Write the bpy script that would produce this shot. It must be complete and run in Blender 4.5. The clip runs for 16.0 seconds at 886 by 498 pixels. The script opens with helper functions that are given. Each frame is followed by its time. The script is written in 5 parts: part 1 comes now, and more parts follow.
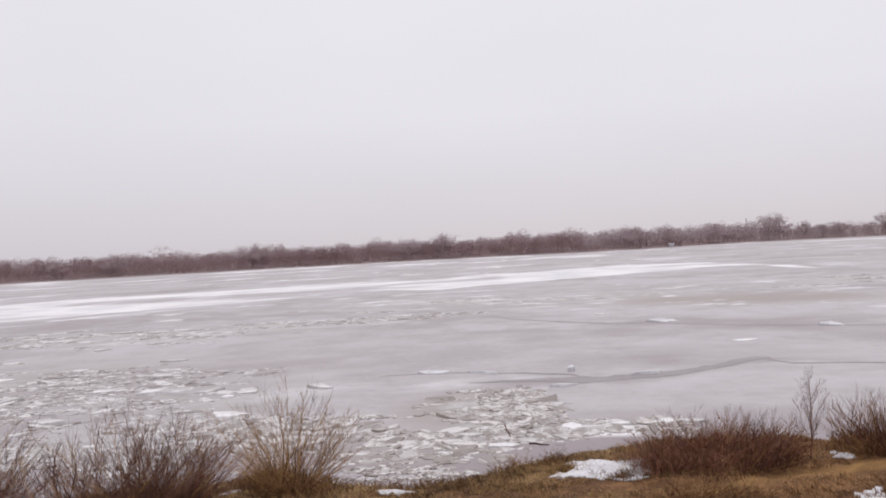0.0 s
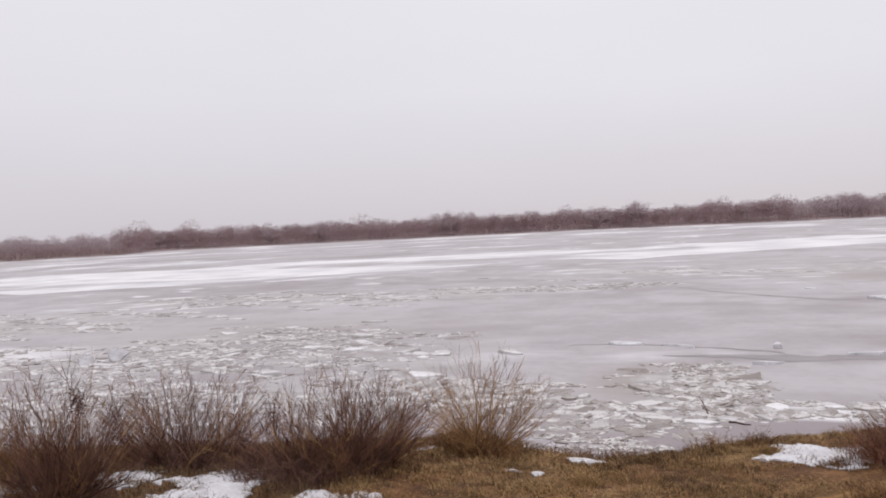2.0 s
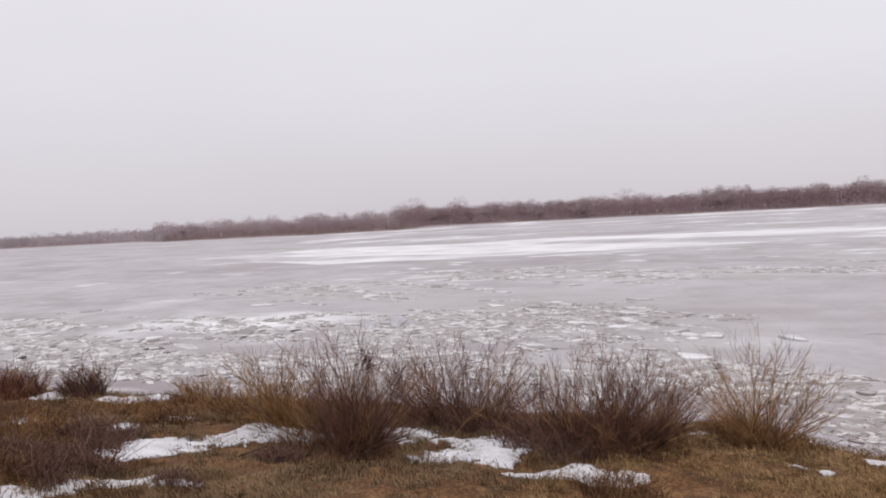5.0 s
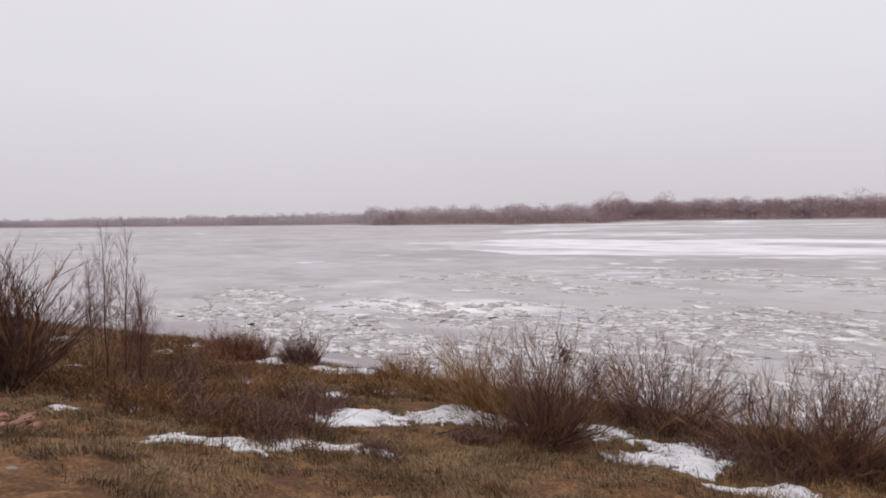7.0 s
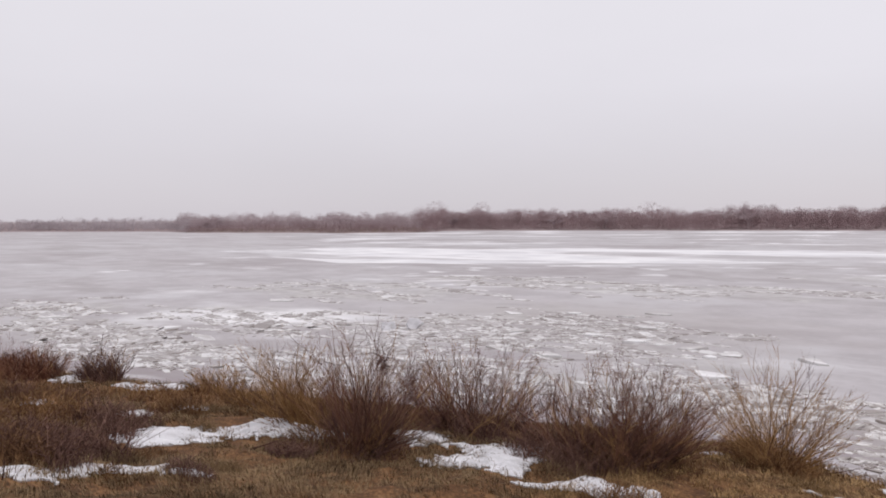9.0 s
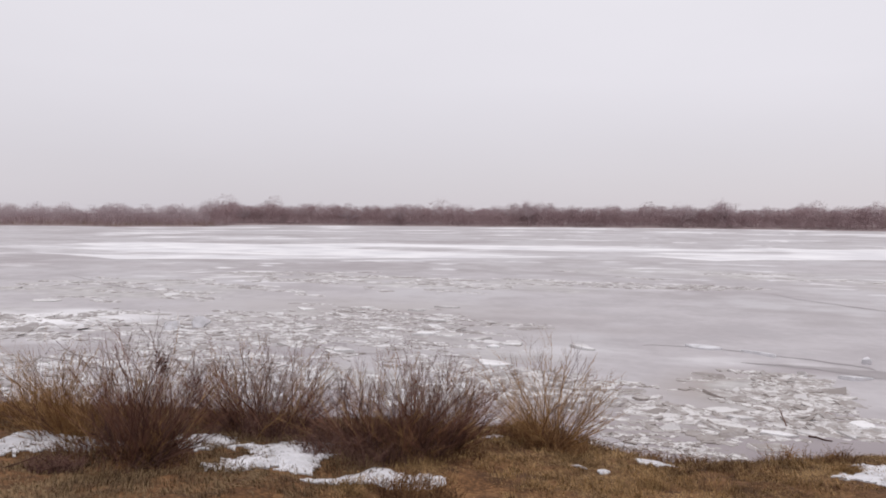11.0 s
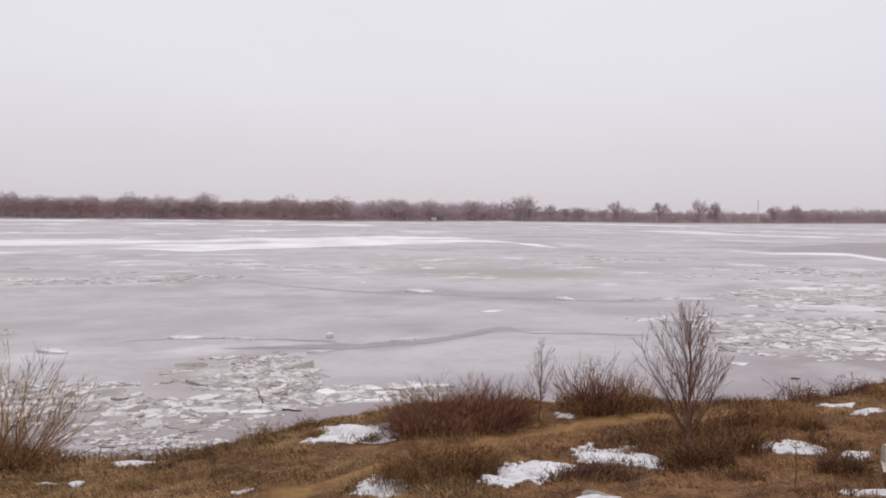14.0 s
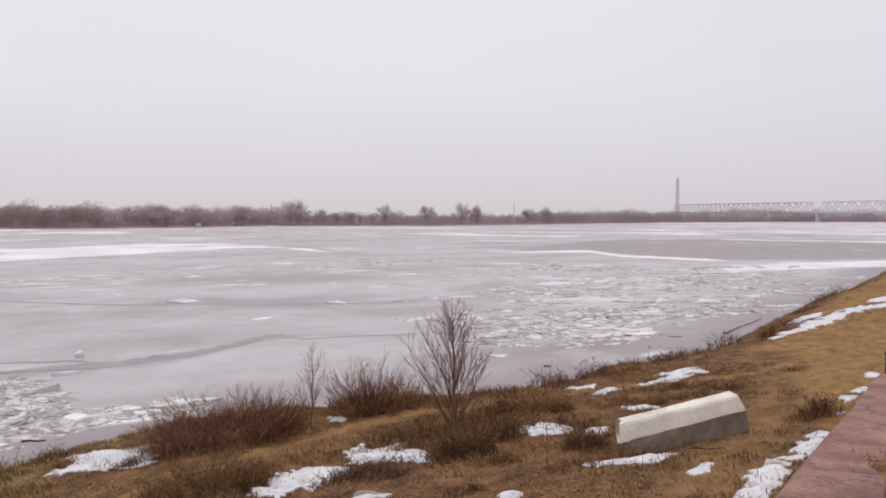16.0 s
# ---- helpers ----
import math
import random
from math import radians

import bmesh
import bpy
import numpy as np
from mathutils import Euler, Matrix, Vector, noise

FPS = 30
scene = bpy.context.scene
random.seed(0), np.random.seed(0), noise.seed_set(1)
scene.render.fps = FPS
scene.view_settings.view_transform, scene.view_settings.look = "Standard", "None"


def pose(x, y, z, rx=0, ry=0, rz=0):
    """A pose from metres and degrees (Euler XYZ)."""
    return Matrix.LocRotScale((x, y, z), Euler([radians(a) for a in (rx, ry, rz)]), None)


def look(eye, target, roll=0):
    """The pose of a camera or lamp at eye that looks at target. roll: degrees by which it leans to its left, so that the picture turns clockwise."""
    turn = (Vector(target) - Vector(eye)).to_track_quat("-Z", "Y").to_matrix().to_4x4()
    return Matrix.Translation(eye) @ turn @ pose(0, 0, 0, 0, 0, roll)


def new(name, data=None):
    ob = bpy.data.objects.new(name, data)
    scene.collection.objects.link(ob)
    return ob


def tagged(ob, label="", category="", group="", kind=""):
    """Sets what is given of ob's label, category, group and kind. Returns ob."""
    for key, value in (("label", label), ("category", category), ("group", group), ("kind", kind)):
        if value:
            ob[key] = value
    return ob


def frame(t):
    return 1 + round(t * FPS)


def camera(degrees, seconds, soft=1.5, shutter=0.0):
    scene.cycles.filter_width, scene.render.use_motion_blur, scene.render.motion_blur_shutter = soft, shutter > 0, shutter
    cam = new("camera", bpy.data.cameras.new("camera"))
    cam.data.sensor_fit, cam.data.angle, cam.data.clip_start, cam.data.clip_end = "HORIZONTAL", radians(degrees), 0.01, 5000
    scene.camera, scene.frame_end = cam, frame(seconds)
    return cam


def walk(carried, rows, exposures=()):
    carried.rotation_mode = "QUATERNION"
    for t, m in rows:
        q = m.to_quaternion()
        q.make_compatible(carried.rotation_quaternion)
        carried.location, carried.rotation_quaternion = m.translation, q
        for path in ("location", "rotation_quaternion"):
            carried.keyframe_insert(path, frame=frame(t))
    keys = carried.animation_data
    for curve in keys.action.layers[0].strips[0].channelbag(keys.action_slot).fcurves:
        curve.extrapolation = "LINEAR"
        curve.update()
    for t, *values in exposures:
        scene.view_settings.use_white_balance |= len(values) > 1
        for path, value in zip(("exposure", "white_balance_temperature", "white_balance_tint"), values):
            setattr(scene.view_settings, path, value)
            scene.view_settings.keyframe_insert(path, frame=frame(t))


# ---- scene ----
# Spring ice on a wide river, seen from the top of the bank. x right, y out over the river, z up; the ice lies at z = 0.
cam = camera(61.05, 16.0, soft=1.8)
EYE, ARM = 6.0, 0.3    # height over the ice; the camera is held this far out and turns with the body
# seconds, yaw, pitch, roll
ROWS = [
    (0.0, 3.23, -0.13, 3.05),
    (0.5, 4.97, -2.23, 3.55),
    (1.0, 8.15, -1.95, 3.29),
    (1.5, 13.39, -2.25, 2.92),
    (2.0, 17.60, -1.84, 2.83),
    (2.5, 23.14, -2.31, 2.45),
    (3.0, 27.34, -2.14, 2.58),
    (3.5, 31.26, -2.35, 2.29),
    (4.0, 32.21, -1.81, 2.58),
    (4.5, 35.93, -3.23, 3.09),
    (5.0, 37.44, -2.64, 3.16),
    (5.2, 41.70, -2.17, 3.26),
    (7.3, 52.68, -2.75, 1.07),
    (7.5, 48.35, -2.86, 0.63),
    (8.0, 44.28, -2.44, 0.20),
    (8.5, 40.97, -2.07, 0.36),
    (9.0, 39.10, -2.27, 0.33),
    (9.2, 37.09, -2.52, 0.46),
    (11.3, 19.24, -2.53, -0.27),
    (11.5, 15.63, -2.49, -0.12),
    (12.0, 6.47, -2.57, -0.16),
    (12.5, 0.05, -2.92, -0.61),
    (13.0, -4.84, -3.10, -0.56),
    (13.5, -10.70, -3.24, -0.77),
    (14.0, -14.34, -2.97, -0.70),
    (14.5, -18.66, -3.13, -0.42),
    (15.0, -22.73, -3.57, 0.11),
    (15.5, -26.55, -3.11, -0.33),
    (16.0, -31.66, -2.54, -0.09),
]


def held(yaw, pitch, roll):
    a = radians(yaw)
    return pose(-ARM * math.sin(a), ARM * math.cos(a), EYE, 90 + pitch, roll, yaw)


walk(cam, [(t, held(yaw, pitch, roll)) for t, yaw, pitch, roll in ROWS])

# ---- sky and sun: a bright overcast ----
world = bpy.data.worlds.new("overcast_sky")
scene.world = world
world.use_nodes = True
wn, wl = world.node_tree.nodes, world.node_tree.links
wn.clear()
w_out, w_bg = wn.new("ShaderNodeOutputWorld"), wn.new("ShaderNodeBackground")
w_sky = wn.new("ShaderNodeTexSky")
w_sky.sky_type, w_sky.sun_disc = "NISHITA", False
w_sky.sun_elevation, w_sky.sun_rotation = radians(48), radians(20)
w_dim = wn.new("ShaderNodeVectorMath")
w_dim.operation = "SCALE"
w_dim.inputs["Scale"].default_value = 0.08
w_co, w_sep = wn.new("ShaderNodeTexCoord"), wn.new("ShaderNodeSeparateXYZ")
w_ramp = wn.new("ShaderNodeValToRGB")
els = w_ramp.color_ramp.elements
els[0].position, els[0].color = 0.0, (0.650, 0.612, 0.662, 1)
els[1].position, els[1].color = 1.0, (1.21, 1.165, 1.215, 1)
for at, col in ((0.06, (0.697, 0.662, 0.712, 1)), (0.17, (0.798, 0.768, 0.820, 1)), (0.36, (0.858, 0.833, 0.880, 1))):
    e = els.new(at)
    e.color = col
w_map = wn.new("ShaderNodeMapping")
w_map.inputs["Scale"].default_value = (1.0, 1.0, 3.0)
w_noise = wn.new("ShaderNodeTexNoise")
w_noise.inputs["Scale"].default_value, w_noise.inputs["Detail"].default_value = 1.6, 5
w_cloud = wn.new("ShaderNodeMapRange")
w_cloud.inputs["To Min"].default_value, w_cloud.inputs["To Max"].default_value = 0.93, 1.06
w_mul = wn.new("ShaderNodeVectorMath")
w_mul.operation = "SCALE"
w_mix = wn.new("ShaderNodeMix")
w_mix.data_type = "RGBA"
w_mix.inputs["Factor"].default_value = 0.93
wl.new(w_co.outputs["Generated"], w_sep.inputs[0])
wl.new(w_sep.outputs["Z"], w_ramp.inputs["Fac"])
wl.new(w_co.outputs["Generated"], w_map.inputs["Vector"])
wl.new(w_map.outputs["Vector"], w_noise.inputs["Vector"])
wl.new(w_noise.outputs["Fac"], w_cloud.inputs["Value"])
wl.new(w_ramp.outputs["Color"], w_mul.inputs[0])
wl.new(w_cloud.outputs["Result"], w_mul.inputs["Scale"])
wl.new(w_sky.outputs["Color"], w_dim.inputs[0])
wl.new(w_dim.outputs["Vector"], w_mix.inputs["A"])
wl.new(w_mul.outputs["Vector"], w_mix.inputs["B"])
wl.new(w_mix.outputs["Result"], w_bg.inputs["Color"])
wl.new(w_bg.outputs["Background"], w_out.inputs["Surface"])
sun = new("sun", bpy.data.lights.new("sun", "SUN"))
sun.data.energy, sun.data.angle, sun.data.color = 0.6, radians(25), (1.0, 0.97, 0.94)
sun.matrix_world = look((0, 0, 50), (-20, -50, -50))

# ---- materials ----


def material(name, colors, scale=3.0, rough=0.9, bump=0.3, bump_scale=None, stretch=(1, 1, 1), island=0.0, spec=0.2, detail=6, grain=0.25, span=(0.30, 0.70)):
    """A procedural surface: two scales of colour noise, fine relief, and a tint that differs from piece to piece."""
    m = bpy.data.materials.new(name)
    m.use_nodes = True
    n, k = m.node_tree.nodes, m.node_tree.links
    b = n["Principled BSDF"]
    b.inputs["Roughness"].default_value = rough
    b.inputs["Specular IOR Level"].default_value = spec
    co, mp = n.new("ShaderNodeTexCoord"), n.new("ShaderNodeMapping")
    mp.inputs["Scale"].default_value = stretch
    k.new(co.outputs["Object"], mp.inputs["Vector"])
    big, fine = n.new("ShaderNodeTexNoise"), n.new("ShaderNodeTexNoise")
    big.inputs["Scale"].default_value, big.inputs["Detail"].default_value = scale, detail
    fine.inputs["Scale"].default_value, fine.inputs["Detail"].default_value = scale * 9, 8
    for t in (big, fine):
        k.new(mp.outputs["Vector"], t.inputs["Vector"])
    ramp = n.new("ShaderNodeValToRGB")
    el = ramp.color_ramp.elements
    el[0].position, el[1].position = span
    el[0].color, el[1].color = (*colors[0], 1), (*colors[-1], 1)
    for i, c in enumerate(colors[1:-1], 1):
        e = el.new(span[0] + (span[1] - span[0]) * i / (len(colors) - 1))
        e.color = (*c, 1)
    mix = n.new("ShaderNodeMath")
    mix.operation = "MULTIPLY_ADD"
    mix.inputs[1].default_value = grain
    sub = n.new("ShaderNodeMath")
    sub.operation = "SUBTRACT"
    sub.inputs[1].default_value = grain / 2
    k.new(fine.outputs["Fac"], mix.inputs[0])
    k.new(big.outputs["Fac"], mix.inputs[2])
    k.new(mix.outputs[0], sub.inputs[0])
    last = sub.outputs[0]
    if island:
        geo, one, both, wrap = n.new("ShaderNodeNewGeometry"), n.new("ShaderNodeObjectInfo"), n.new("ShaderNodeMath"), n.new("ShaderNodeMath")
        wrap.operation = "FRACT"
        k.new(geo.outputs["Random Per Island"], both.inputs[0])
        k.new(one.outputs["Random"], both.inputs[1])
        k.new(both.outputs[0], wrap.inputs[0])
        per = n.new("ShaderNodeMath")
        per.operation = "MULTIPLY_ADD"
        per.inputs[1].default_value = island
        off = n.new("ShaderNodeMath")
        off.operation = "SUBTRACT"
        off.inputs[1].default_value = island / 2
        k.new(wrap.outputs[0], per.inputs[0])
        k.new(last, per.inputs[2])
        k.new(per.outputs[0], off.inputs[0])
        last = off.outputs[0]
    k.new(last, ramp.inputs["Fac"])
    k.new(ramp.outputs["Color"], b.inputs["Base Color"])
    if bump:
        bn = n.new("ShaderNodeTexNoise")
        bn.inputs["Scale"].default_value, bn.inputs["Detail"].default_value = bump_scale or scale * 6, 6
        k.new(mp.outputs["Vector"], bn.inputs["Vector"])
        bp = n.new("ShaderNodeBump")
        bp.inputs["Strength"].default_value, bp.inputs["Distance"].default_value = bump, 0.03
        k.new(bn.outputs["Fac"], bp.inputs["Height"])
        k.new(bp.outputs["Normal"], b.inputs["Normal"])
    return m


def blended(m, attribute, colour, soft=(0.35, 0.65), wobble=0.35, scale=2.0, rough=None, stretch=(1, 1, 1), second=None):
    """Lays a second cover over a material where a mesh attribute is high, with a broken edge."""
    n, k = m.node_tree.nodes, m.node_tree.links
    b = n["Principled BSDF"]
    at = n.new("ShaderNodeAttribute")
    at.attribute_name = attribute
    co = n.new("ShaderNodeTexCoord")
    no = n.new("ShaderNodeTexNoise")
    no.inputs["Scale"].default_value, no.inputs["Detail"].default_value = scale, 8
    no.inputs["Roughness"].default_value = 0.62
    mp = n.new("ShaderNodeMapping")
    mp.inputs["Scale"].default_value = stretch
    k.new(co.outputs["Object"], mp.inputs["Vector"])
    k.new(mp.outputs["Vector"], no.inputs["Vector"])
    ma = n.new("ShaderNodeMath")
    ma.operation = "MULTIPLY_ADD"
    ma.inputs[1].default_value = wobble * 2
    su = n.new("ShaderNodeMath")
    su.operation = "SUBTRACT"
    su.inputs[1].default_value = wobble
    k.new(no.outputs["Fac"], ma.inputs[0])
    k.new(at.outputs["Fac"], ma.inputs[2])
    k.new(ma.outputs[0], su.inputs[0])
    mr = n.new("ShaderNodeMapRange")
    mr.inputs["From Min"].default_value, mr.inputs["From Max"].default_value = soft
    k.new(su.outputs[0], mr.inputs["Value"])
    mx = n.new("ShaderNodeMix")
    mx.data_type = "RGBA"
    mx.inputs["B"].default_value = (*colour, 1)
    if second:
        n2, r2 = n.new("ShaderNodeTexNoise"), n.new("ShaderNodeValToRGB")
        n2.inputs["Scale"].default_value, n2.inputs["Detail"].default_value = scale * 0.7, 9
        r2.color_ramp.elements[0].position, r2.color_ramp.elements[1].position = 0.36, 0.64
        r2.color_ramp.elements[0].color, r2.color_ramp.elements[1].color = (*second, 1), (*colour, 1)
        k.new(co.outputs["Object"], n2.inputs["Vector"])
        k.new(n2.outputs["Fac"], r2.inputs["Fac"])
        k.new(r2.outputs["Color"], mx.inputs["B"])
    k.new(mr.outputs["Result"], mx.inputs["Factor"])
    k.new(b.inputs["Base Color"].links[0].from_socket, mx.inputs["A"])
    k.new(mx.outputs["Result"], b.inputs["Base Color"])
    if rough is not None:
        rx = n.new("ShaderNodeMapRange")
        old = b.inputs["Roughness"]
        rx.inputs["To Min"].default_value, rx.inputs["To Max"].default_value = old.default_value, rough
        if old.is_linked:
            k.new(old.links[0].from_socket, rx.inputs["To Min"])
        k.new(mr.outputs["Result"], rx.inputs["Value"])
        k.new(rx.outputs["Result"], old)
    return m


SOIL = material("bank_soil_and_litter", [(0.071, 0.035, 0.018), (0.130, 0.065, 0.030), (0.235, 0.123, 0.056)], 1.6, 0.95, 1.0, 18, detail=10, grain=0.9)
# distant soil takes a purple-grey tint in place of haze
blended(SOIL, "far_haze", (0.30, 0.232, 0.232), (0.2, 0.6), 0.1, 0.1)
blended(SOIL, "sand", (0.310, 0.178, 0.066), (0.35, 0.90), 0.46, 3.4, second=(0.190, 0.104, 0.040))
ICE = material("river_ice", [(0.388, 0.362, 0.373), (0.428, 0.402, 0.413), (0.470, 0.445, 0.456)], 0.20, 0.6, 0.40, 2.2, spec=0.16, detail=10, grain=0.45, span=(0.34, 0.66))
blended(ICE, "fleck", (0.482, 0.464, 0.476), (0.52, 0.80), 0.48, 0.40, None, (1, 1.0, 1))
blended(ICE, "streak", (0.365, 0.336, 0.343), (0.52, 0.80), 0.48, 0.30, None, (1, 1.0, 1))
blended(ICE, "silt", (0.352, 0.311, 0.292), (0.25, 1.1), 0.30, 0.25)
blended(ICE, "rubble", (0.52, 0.503, 0.492), (0.46, 0.80), 0.50, 1.3, None, (1, 1.4, 1), second=(0.350, 0.327, 0.320))
blended(ICE, "wet", (0.284, 0.246, 0.254), (0.30, 1.00), 0.30, 0.30, 0.5, (1, 1.3, 1))
blended(ICE, "snow", (0.80, 0.79, 0.80), (0.38, 0.84), 0.45, 0.16, 0.85, (1, 2.0, 1), second=(0.64, 0.63, 0.65))
FLOE_EDGE = material("wet_floe_edge", [(0.302, 0.265, 0.243), (0.437, 0.395, 0.377), (0.562, 0.520, 0.505), (0.686, 0.645, 0.627)], 3.0, 0.6, 0.3, 14, island=0.8, spec=0.3)
FLOE = material("floe_ice", [(0.330, 0.304, 0.296), (0.390, 0.365, 0.360), (0.432, 0.409, 0.408), (0.480, 0.459, 0.461), (0.535, 0.516, 0.518), (0.65, 0.637, 0.640)], 2.6, 0.7, 0.7, 7, island=0.80, spec=0.15, grain=0.5)
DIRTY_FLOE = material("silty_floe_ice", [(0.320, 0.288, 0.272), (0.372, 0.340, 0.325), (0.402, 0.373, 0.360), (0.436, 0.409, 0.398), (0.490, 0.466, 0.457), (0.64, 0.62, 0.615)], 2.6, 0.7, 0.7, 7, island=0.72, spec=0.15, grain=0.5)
WHITE_FLOE = material("snowy_floe", [(0.482, 0.459, 0.452), (0.616, 0.599, 0.599), (0.784, 0.773, 0.780)], 1.2, 0.75, 0.5, 9, island=0.5, spec=0.15)
SNOW = material("old_snow", [(0.476, 0.467, 0.478), (0.640, 0.631, 0.654), (0.718, 0.710, 0.733)], 2.2, 0.85, 0.45, 12, spec=0.25)
CRACK = material("wet_crack", [(0.245, 0.220, 0.222), (0.320, 0.292, 0.296)], 0.5, 0.5, 0.2, 4, spec=0.3)
STRAW = material("dry_grass", [(0.097, 0.055, 0.028), (0.236, 0.145, 0.067), (0.451, 0.292, 0.138)], 0.45, 0.9, 0, island=0.45, grain=0.6)
STRAW_GREY = material("grey_brown_dry_grass", [(0.070, 0.043, 0.024), (0.155, 0.100, 0.054), (0.282, 0.191, 0.104)], 0.45, 0.9, 0, island=0.5, grain=0.6)
STRAW_RUST = material("rust_brown_dry_grass", [(0.101, 0.050, 0.024), (0.228, 0.119, 0.053), (0.383, 0.219, 0.102)], 0.45, 0.9, 0, island=0.5, grain=0.6)
WEED = material("dead_weeds", [(0.074, 0.036, 0.020), (0.152, 0.078, 0.039), (0.260, 0.145, 0.068)], 1.0, 0.9, 0, island=0.6)
BARK_GREY = material("grey_willow_bark", [(0.100, 0.045, 0.032), (0.195, 0.094, 0.063), (0.297, 0.153, 0.100)], 2.0, 0.8, 0, island=0.5)
BARK_YELLOW = material("yellow_willow_bark", [(0.186, 0.100, 0.045), (0.310, 0.177, 0.076), (0.430, 0.258, 0.114)], 2.0, 0.75, 0, island=0.5)
BARK_RED = material("red_osier_bark", [(0.120, 0.048, 0.030), (0.222, 0.096, 0.058), (0.330, 0.170, 0.104)], 2.0, 0.75, 0, island=0.5)
BARK_BROWN = material("red_brown_bark", [(0.081, 0.037, 0.026), (0.157, 0.074, 0.053), (0.243, 0.126, 0.086)], 2.0, 0.85, 0, island=0.5)
BARK_DARK = material("dark_bark", [(0.072, 0.036, 0.030), (0.137, 0.074, 0.059), (0.207, 0.118, 0.091)], 2.0, 0.85, 0, island=0.5)
# haze over the river is mixed into these three twig colours
FAR_WOOD = material("haze_brown_twigs", [(0.258, 0.174, 0.180), (0.319, 0.225, 0.232), (0.378, 0.278, 0.284)], 0.02, 0.95, 0, island=0.3)
HAZE_GREY_WOOD = material("haze_grey_twigs", [(0.372, 0.292, 0.302), (0.428, 0.346, 0.357), (0.468, 0.388, 0.399)], 0.02, 0.95, 0, island=0.3)
HAZE_PALE_WOOD = material("haze_pale_twigs", [(0.437, 0.385, 0.404), (0.482, 0.428, 0.447), (0.521, 0.466, 0.486)], 0.02, 0.95, 0, island=0.2)
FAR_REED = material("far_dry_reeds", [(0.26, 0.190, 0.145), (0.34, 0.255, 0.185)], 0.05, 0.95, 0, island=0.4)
CONCRETE = material("weathered_concrete", [(0.300, 0.264, 0.220), (0.660, 0.606, 0.520), (0.720, 0.666, 0.578), (0.820, 0.767, 0.676)], 1.4, 0.9, 0.6, 20, grain=0.5, span=(0.24, 0.72))
RED_SLAB = material("red_painted_concrete", [(0.146, 0.063, 0.049), (0.234, 0.110, 0.086), (0.333, 0.186, 0.152)], 1.5, 0.7, 1.0, 10, spec=0.35, grain=0.6)
# steel with the paleness of distance haze put into its colour
STEEL = material("haze_pale_steel", [(0.590, 0.583, 0.630), (0.665, 0.660, 0.710)], 0.05, 0.8, 0)
FOOT_CONCRETE = material("dark_foot_concrete", [(0.182, 0.146, 0.114), (0.266, 0.221, 0.177), (0.343, 0.293, 0.238)], 3.0, 0.8, 0.5, 20)


def peeled(m, edge, bare, scale, level):
    """Flaked paint: bare islands of one colour with a ragged dark lip along part of their rim."""
    n, k = m.node_tree.nodes, m.node_tree.links
    b = n["Principled BSDF"]
    co, flake, part_of = n.new("ShaderNodeTexCoord"), n.new("ShaderNodeTexNoise"), n.new("ShaderNodeTexNoise")
    flake.inputs["Scale"].default_value, flake.inputs["Detail"].default_value, flake.inputs["Roughness"].default_value = scale, 9, 0.58
    part_of.inputs["Scale"].default_value, part_of.inputs["Detail"].default_value = scale * 1.7, 3
    k.new(co.outputs["Object"], flake.inputs["Vector"])
    k.new(co.outputs["Object"], part_of.inputs["Vector"])

    def between(source, low, high):
        mr = n.new("ShaderNodeMapRange")
        mr.inputs["From Min"].default_value, mr.inputs["From Max"].default_value = low, high
        k.new(source, mr.inputs["Value"])
        return mr.outputs["Result"]

    def product(a, c):
        mu = n.new("ShaderNodeMath")
        mu.operation = "MULTIPLY"
        k.new(a, mu.inputs[0])
        k.new(c, mu.inputs[1])
        return mu.outputs["Value"]

    where = between(part_of.outputs["Fac"], 0.46, 0.54)
    inside = between(flake.outputs["Fac"], level, level + 0.012)
    lip = product(inside, between(flake.outputs["Fac"], level + 0.034, level + 0.014))
    for factor, colour in ((inside, bare), (product(lip, where), edge)):
        mx = n.new("ShaderNodeMix")
        mx.data_type = "RGBA"
        mx.inputs["B"].default_value = (*colour, 1)
        k.new(factor, mx.inputs["Factor"])
        k.new(b.inputs["Base Color"].links[0].from_socket, mx.inputs["A"])
        k.new(mx.outputs["Result"], b.inputs["Base Color"])


peeled(RED_SLAB, (0.085, 0.042, 0.032), (0.265, 0.136, 0.110), 0.8, 0.56)
peeled(RED_SLAB, (0.110, 0.055, 0.044), (0.215, 0.100, 0.078), 2.3, 0.60)
DARK_STEEL = material("dark_painted_steel", [(0.020, 0.022, 0.030), (0.045, 0.048, 0.060)], 6, 0.6, 0.2)
# grey of the far tower and deck, lightened in colour for haze
STACK = material("haze_grey_steel", [(0.545, 0.535, 0.565), (0.615, 0.605, 0.635)], 0.05, 0.85, 0)
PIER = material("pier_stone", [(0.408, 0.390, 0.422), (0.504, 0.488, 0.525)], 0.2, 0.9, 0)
DRIFT = material("bleached_driftwood", [(0.42, 0.37, 0.32), (0.58, 0.53, 0.47)], 3, 0.8, 0.3, 14, (1, 1, 4))
STONE = material("pale_stone", [(0.19, 0.165, 0.14), (0.31, 0.275, 0.24)], 3, 0.9, 0.5, 14)
PINK_STONE = material("pink_brick_rubble", [(0.255, 0.126, 0.090), (0.383, 0.216, 0.162)], 5, 0.9, 0.5, 14)

